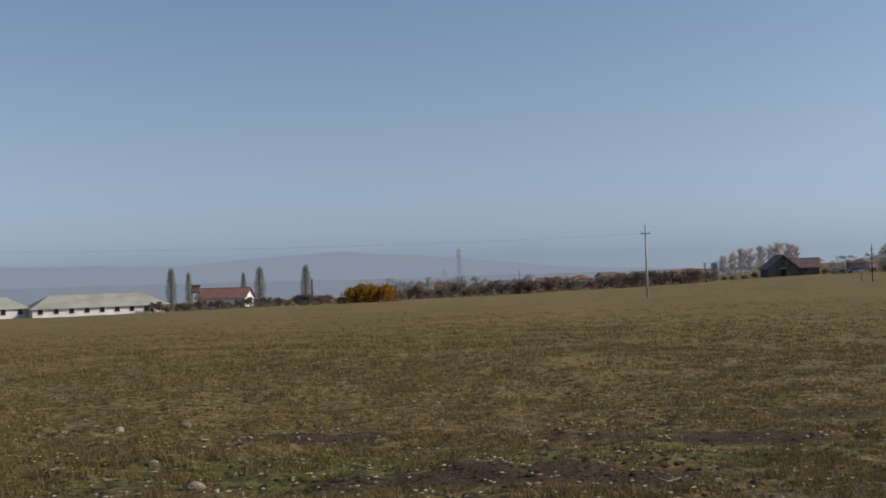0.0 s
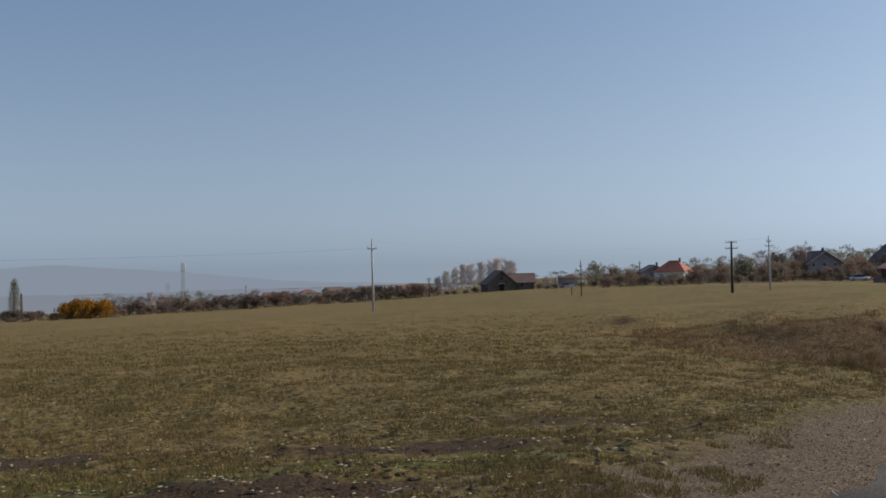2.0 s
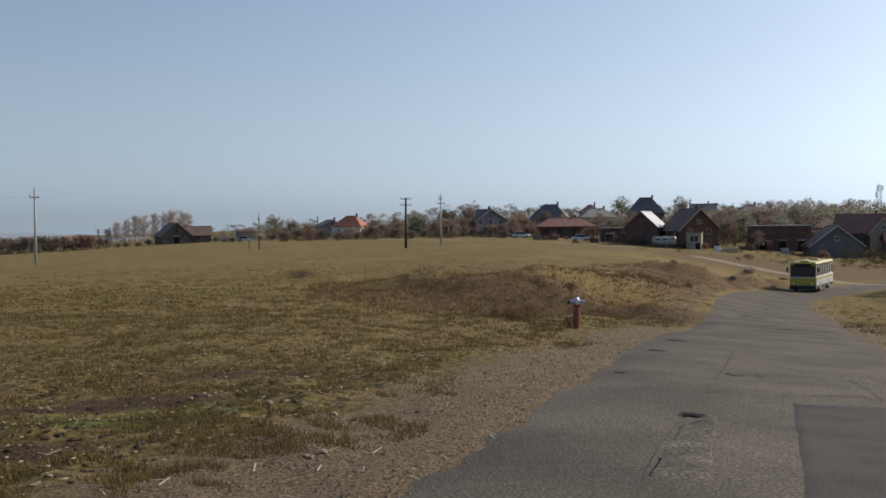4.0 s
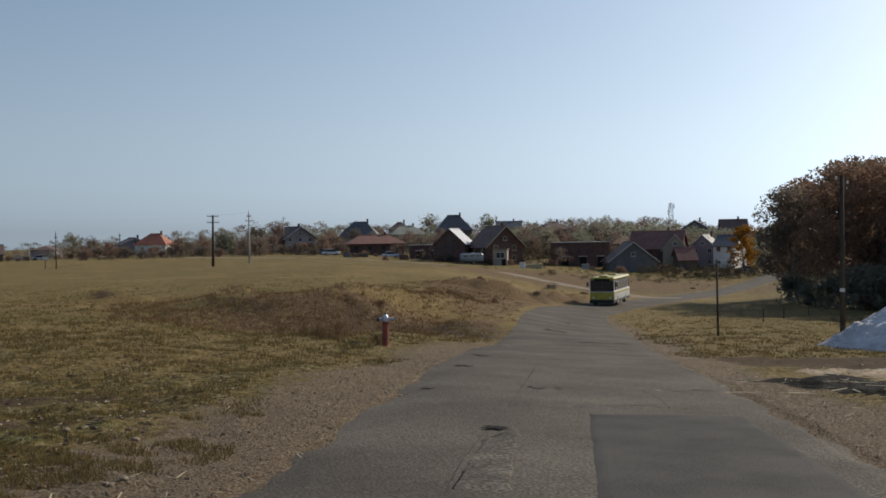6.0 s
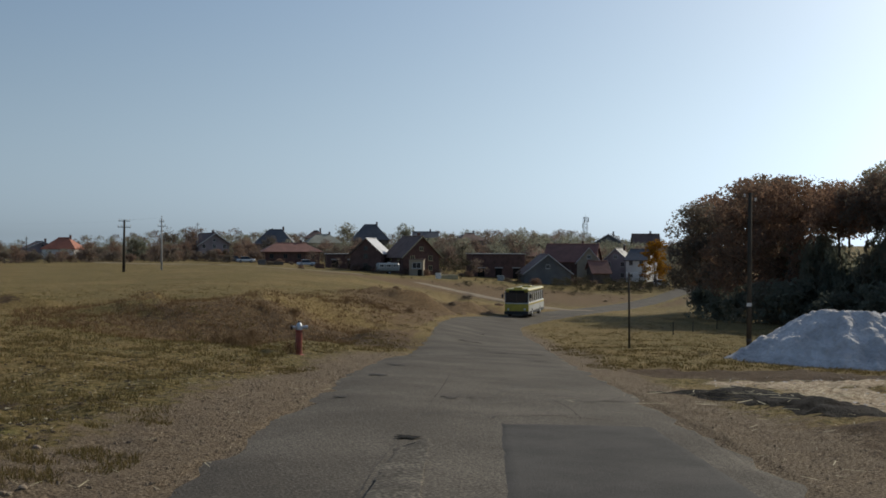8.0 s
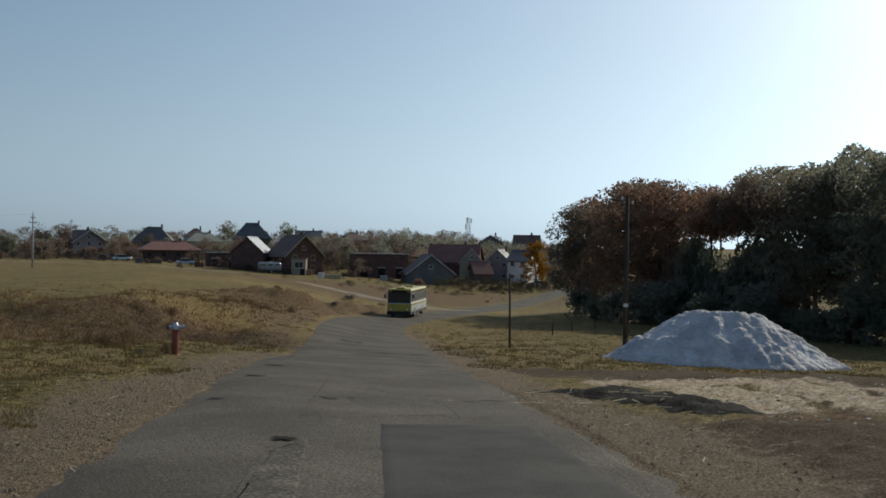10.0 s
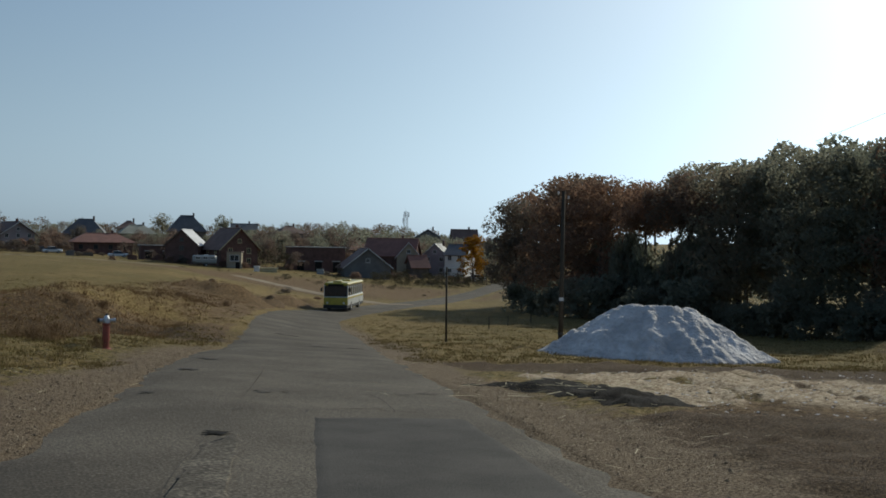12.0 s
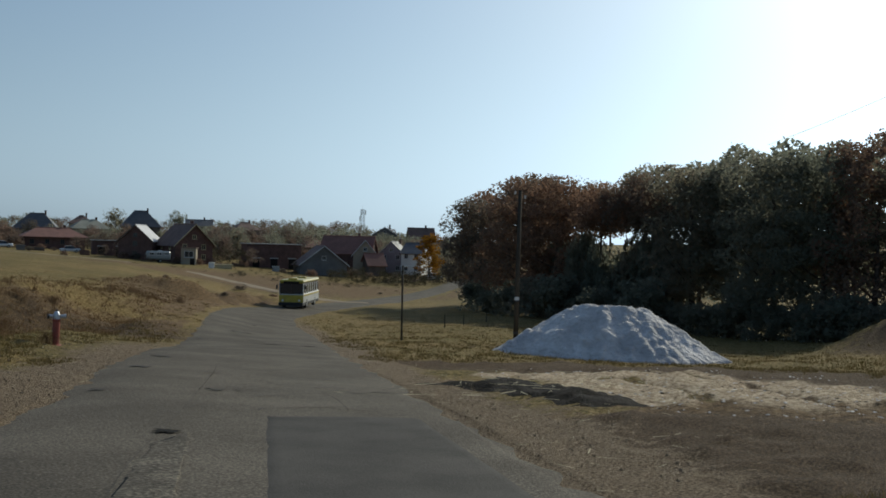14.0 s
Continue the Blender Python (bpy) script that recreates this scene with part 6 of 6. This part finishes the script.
stack(46.15, 222, "board_stack", "stack of sawn boards in the yard", "boards", "straw", 4.0, 1.4, 1.0, 20)
stack(45.6, 220, "block_stack", "pallet of pale blocks beside the yard", "blocks", "plaster", 1.2, 1.0, 1.2, 0, 4)
stack(39.3, 238, "block_stack", "stack of bricks in front of the outbuilding", "bricks", "brick", 2.2, 1.0, 1.1, 5, 4)
stack(37.0, 245, "board_stack", "heap of timber before the long house", "boards", "plank", 3.6, 1.2, 0.9, 14)
stack(36.3, 245, "block_stack", "pale blocks before the long house", "blocks", "plaster_grey", 2.0, 1.0, 1.2, 0, 4)
stack(48.9, 235, "block_stack", "bluish crate beside the brick shell", "crate", "caravan", 1.6, 1.2, 1.2, 0, 3)


def fence(bearings, dists, label, h=1.2, gap=2.4, material="plank"):
    """Posts and two rails along a line."""
    ln = spline([spot(b, d) for b, d in zip(bearings, dists)], gap)
    t = thing("fence", pose(0, 0, 0), label, "fence")
    prev = None
    for p in ln:
        z = ground_at(*p)
        part("post", Shape().box((p[0], p[1], z + h / 2 - 0.1), (0.12, 0.12, h + 0.2)), material, t)
        if prev is not None:
            for f in (0.35, 0.8):
                part("rail", Shape().tube((prev[0], prev[1], prev[2] + h * f), (p[0], p[1], z + h * f), 0.05, n=4), material, t)
        prev = (p[0], p[1], z)


fence((23, 27, 31, 35), (255, 262, 262, 255), "weathered post-and-rail fence below the gardens", 1.1, 3.0)
fence((56, 58, 59.5), (228, 226, 224), "dark fence below the white house", 1.4, 2.5)
fence((-14, -9, -4), (246, 248, 258), "low weathered fence along the far hedge", 1.1, 3.2)

# water tank on a timber stand by the farm
x, y, z = place(-13.0, 295)
zt = EYE + 295 * math.tan(radians(-0.42))
tank = thing("water_tank", pose(x, y, z, 0, 0, 13), "rusty brown water tank on a timber stand", "tank")
th = zt - z
part("tank", Shape().box((0, 0, th - 1.0), (2.3, 2.2, 1.9), bevel=0.15), "tile_brown", tank)
part("lid", Shape().box((0, 0, th), (2.9, 2.6, 0.2), bevel=0.05), "plank", tank)
for sx in (-1, 1):
    for sy in (-1, 1):
        part("leg", Shape().tube((sx * 1.1, sy * 1.0, -0.3), (sx * 1.0, sy * 0.9, th - 1.9), 0.12, n=6), "plank", tank)
part("deck", Shape().box((0, 0, th - 2.05), (2.6, 2.4, 0.14)), "plank", tank)
x, y, z = place(-7.0, 420)
chim = thing("factory_chimney", pose(x, y, z), "thin far factory chimney", "chimney")
part("shaft", Shape().tube((0, 0, 0), (0, 0, EYE + 420 * math.tan(radians(-0.28)) - z), 0.5, 0.35, 12), "brick", chim, smooth=True)
part("rim", Shape().tube((0, 0, EYE + 420 * math.tan(radians(-0.28)) - z), (0, 0, EYE + 420 * math.tan(radians(-0.28)) - z + 0.3), 0.45, n=12), "concrete", chim)


# ---- far hills and plain: flat sheets that glow in the colour of haze ----
def haze_sheet(name, d, bs, es, colour):
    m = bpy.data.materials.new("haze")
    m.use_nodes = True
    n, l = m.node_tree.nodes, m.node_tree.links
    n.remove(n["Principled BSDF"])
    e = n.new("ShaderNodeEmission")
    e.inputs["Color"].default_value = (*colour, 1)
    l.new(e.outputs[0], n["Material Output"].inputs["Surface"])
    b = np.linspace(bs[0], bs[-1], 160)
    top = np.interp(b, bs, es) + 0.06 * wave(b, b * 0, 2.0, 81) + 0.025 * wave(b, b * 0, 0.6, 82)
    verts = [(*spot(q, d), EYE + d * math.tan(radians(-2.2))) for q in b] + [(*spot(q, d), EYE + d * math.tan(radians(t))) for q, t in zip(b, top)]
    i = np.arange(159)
    tagged(new(name, array_mesh(name, np.array(verts), np.stack([i, i + 1, i + 161, i + 160], 1), m)), "distant land as a flat sheet glowing in the colour of blue haze", "hills", kind="structure")


# mountain ridge and, nearer, the plain; haze is put into their even glow
haze_sheet("backdrop", 4300, (-60, -30, -22, -14, -8, -5, -1, 4, 9, 14, 20, 30), (0.5, 0.7, 0.75, 0.55, 1.0, 1.15, 0.8, 0.2, -0.2, -0.3, -0.4, -0.4), (0.212, 0.25, 0.31))
haze_sheet("backdrop_plain", 640, (-60, -25, -12, 0, 10, 18, 24), (-0.35, -0.3, -0.35, -0.38, -0.4, -0.5, -0.9), (0.19, 0.218, 0.265))


# ---- small things on the ground ----
def stone_mesh(seed):
    bm = bmesh.new()
    bmesh.ops.create_icosphere(bm, subdivisions=2, radius=1.0)
    r = random.Random(seed)
    ax = [Vector((r.gauss(0, 1), r.gauss(0, 1), r.gauss(0, 1))).normalized() for _ in range(7)]
    cut = [r.uniform(0.55, 0.9) for _ in ax]
    for v in bm.verts:
        for a, c in zip(ax, cut):
            over = v.co.dot(a) - c
            if over > 0:
                v.co -= a * over
        v.co.z *= 0.65
    me = bpy.data.meshes.new("stone")
    bm.to_mesh(me)
    bm.free()
    me.materials.append(M["stone"])
    return me


stones = [stone_mesh(k) for k in range(5)]
sr = random.Random(17)
spots = [(-14.2, 7.3, 0.16), (-15.5, 7.0, 0.10), (-17.5, 7.5, 0.13), (-16.0, 9.0, 0.10), (-14.0, 10.0, 0.17), (-11.2, 10.6, 0.05)]
for k in range(84):
    if k < len(spots):
        b, e, r = spots[k]
        r *= 0.62
    else:
        b, e, r = sr.uniform(-22, 30), sr.uniform(6.0, 12.0), sr.uniform(0.02, 0.045)
    x, y = road_point(b, e)
    o = new("stone", stones[k % 5])
    o.matrix_world = pose(x, y, ground_at(x, y) + r * 0.2, sr.uniform(-15, 15), sr.uniform(-15, 15), sr.uniform(0, 360)) @ Matrix.Scale(r, 4)
    tagged(o, "pale weathered stone lying in the grass", "stone", "stones in the meadow")


def scatter(name, label, category, material, xy, shapes, seed, size=(0.01, 0.03), lift=0.0):
    """Many little pieces on the land, in one mesh. shapes: (verts, faces) of one piece, unit size."""
    rg = np.random.default_rng(seed)
    n = len(xy)
    sv, sf = shapes
    a = rg.uniform(0, math.tau, n)
    k = rg.uniform(*size, n)
    z = land(xy[:, 0], xy[:, 1]) + lift
    c, s = np.cos(a)[:, None], np.sin(a)[:, None]
    v = sv[None] * (k[:, None, None] * rg.uniform(0.7, 1.3, (n, 1, 3)))
    verts = np.stack([v[..., 0] * c - v[..., 1] * s + xy[:, :1], v[..., 0] * s + v[..., 1] * c + xy[:, 1:], v[..., 2] + z[:, None]], -1).reshape(-1, 3)
    faces = (sf[None] + (np.arange(n) * len(sv))[:, None, None]).reshape(-1, sf.shape[1])
    return tagged(new(name, array_mesh(name, verts, faces, M[material], False)), label, category, kind="stuff")


PEBBLE = (np.array([(1, 0, 0), (0.2, 0.9, 0), (-0.9, 0.3, 0), (-0.4, -0.8, 0), (0.5, -0.7, 0.1), (0, 0, 0.8), (0, 0, -0.5)], float),
          np.array([(0, 1, 5), (1, 2, 5), (2, 3, 5), (3, 4, 5), (4, 0, 5), (1, 0, 6), (2, 1, 6), (3, 2, 6), (4, 3, 6), (0, 4, 6)]))
CLOD = (PEBBLE[0] * np.array([1.2, 1.0, 0.45]), PEBBLE[1])
STALK = (np.array([(-1, -0.04, 0.02), (1, -0.03, 0.06), (1, 0.03, 0.08), (-1, 0.04, 0.04)], float), np.array([(0, 1, 2, 3)]))
rg = np.random.default_rng(4)


def around_road(n, near, far, seed, side):
    r = np.random.default_rng(seed)
    i = r.integers(20, 150, n * 3)
    p = ROAD[i]
    t = ROAD[np.minimum(i + 1, len(ROAD) - 1)] - p
    t /= np.linalg.norm(t, axis=1)[:, None]
    s = np.stack([t[:, 1], -t[:, 0]], 1) * side
    p = p + s * (near + (far - near) * r.uniform(0, 1, len(p)) ** 1.4)[:, None] + t * r.uniform(0, 1, len(p))[:, None]
    d = np.hypot(*p.T)
    keep = (r.uniform(0, 1, len(p)) < np.clip(22 / (d + 4), 0, 1) ** 1.3) & (d > 6)
    return p[keep][:n]


scatter("gravel", "loose gravel on the road's verge", "gravel", "stone", np.vstack([around_road(9000, 2.5, 6.2, 71, -1), around_road(1500, 2.6, 4.6, 72, 1)]), PEBBLE, 73, (0.006, 0.026), 0.002)
scatter("straw_litter", "scattered straw and dry stalks on the verge", "straw", "straw", np.vstack([around_road(800, 2.9, 6.8, 74, -1), around_road(600, 2.9, 7.0, 75, 1)]), STALK, 76, (0.03, 0.13), 0.014)
def on_meadow(n, seed, far=42):
    r = np.random.default_rng(seed)
    d = 8.5 * (far / 8.5) ** r.uniform(0, 1, n)
    b = np.radians(r.uniform(-25, 44, n))
    p = np.column_stack([d * np.sin(b), d * np.cos(b)])
    return p[np.abs(off_line(ROAD, p[:, 0], p[:, 1])) > 5]


scatter("clods", "dark clods of earth and dung in the meadow", "clods", "mulch_brown", on_meadow(7000, 78), CLOD, 79, (0.015, 0.05), 0.004)
scatter("dead_leaves", "pale dead leaves and stalks in the meadow", "litter", "straw", on_meadow(2600, 80), CLOD, 81, (0.01, 0.028), 0.02)
def on_sand(n, seed):
    r = np.random.default_rng(seed)
    b, d = np.radians(r.uniform(60, 81, n)), r.uniform(15, 33, n)
    p = np.column_stack([d * np.sin(b), d * np.cos(b)])
    return p[sand_zone(p[:, 0], p[:, 1]) > 0.3]


scatter("sand_clods", "dark crumbs of earth trodden into the pale sand", "clods", "mulch_brown", on_sand(900, 82), CLOD, 83, (0.012, 0.05), -0.004)
scatter("sand_crumbs", "pale crumbs of sand and lime on the sandy patch", "clods", "heap", on_sand(1100, 84), CLOD, 85, (0.012, 0.04), 0.0)
mx, my = spot(62.5, 20.3)
scatter("mulch_straw", "straw stalks on the black mulch", "straw", "straw", np.column_stack([rg.normal(mx, 1.6, 160), rg.normal(my, 1.4, 160)]), STALK, 77, (0.06, 0.2), 0.12)


def tufts(name, label, material, n, near, far, b0, b1, seed, height, keep):
    """Grass as bent blades, three to a tuft, thinning out with distance."""
    r = np.random.default_rng(seed)
    d = near * (far / near) ** r.uniform(0, 1, n * 2)
    b = np.radians(r.uniform(b0, b1, n * 2))
    x, y = d * np.sin(b), d * np.cos(b)
    ok = keep(x, y, d)
    x, y, d = x[ok][:n], y[ok][:n], d[ok][:n]
    z = land(x, y)
    n = len(x)
    m = 7
    grow = np.clip(d / 16, 1, 2.6)
    X, Y, Z, G = (np.repeat(q, m) for q in (x, y, z, grow))
    N = n * m
    sp = 0.05 * G
    X, Y = X + r.normal(0, 1, N) * sp, Y + r.normal(0, 1, N) * sp
    hh = height * r.uniform(0.4, 1.2, N) * np.sqrt(G)
    a = r.uniform(0, math.tau, N)
    w = 0.007 * G
    lx, ly = r.normal(0, 0.55, N) * hh, r.normal(0, 0.55, N) * hh
    v = np.stack([np.stack([X - np.cos(a) * w, Y - np.sin(a) * w, Z - 0.02], -1), np.stack([X + np.cos(a) * w, Y + np.sin(a) * w, Z - 0.02], -1),
                  np.stack([X + lx, Y + ly, Z + hh], -1)], 1).reshape(-1, 3)
    tagged(new(name, array_mesh(name, v, np.arange(len(v)).reshape(-1, 3), M[material], False)), label, "grass", kind="stuff")


def meadow(x, y, d):
    a = np.abs(off_line(ROAD, x, y))
    bare = zone(x, y, -8, 14.5, 1.7, 1.0) + zone(x, y, 3, 10.3, 2.4, 0.8) + zone(x, y, 13, 13.2, 2.2, 0.7) + 0.7 * zone(x, y, 71, 12, 4, 2.5) + 1.6 * sand_zone(x, y) + 0.62 * zone(x, y, 37, 54, 18, 6, 40) + zone(x, y, 62, 33, 5, 4) + zone(x, y, 63, 18, 5, 5) + 0.5 * zone(x, y, 78, 24, 4, 6) + zone(x, y, 67, 47, 6, 4)
    thin = lattice(np.floor(x * 23), np.floor(y * 23), 97) * 0.5 + 0.5 < np.clip((118 - d) / 70, 0, 1)
    return thin & (a > 4.7 - 1.2 * np.clip((d - 28) / 15, 0, 1) + 1.5 * wave(x, y, 2.4, 91) * np.clip(1.5 - d / 60, 0.3, 1)) & (wave(x, y, 0.9, 92) + 1.1 * wave(x, y, 0.33, 93) > -0.1) & (bare < 0.45)


tufts("meadow_grass", "short olive and straw-coloured meadow grass", "grass", 62000, 8.0, 118, -26, 86, 95, 0.062, meadow)
tufts("dry_grass", "longer dry grass on the bank", "grass_dry", 7000, 26, 120, 24, 52, 96, 0.11, lambda x, y, d: (np.abs(off_line(ROAD, x, y)) > 5.5) & (zone(x, y, 36, 52, 18, 9, 40) + zone(x, y, 45, 90, 10, 26, 48) > 0.35))
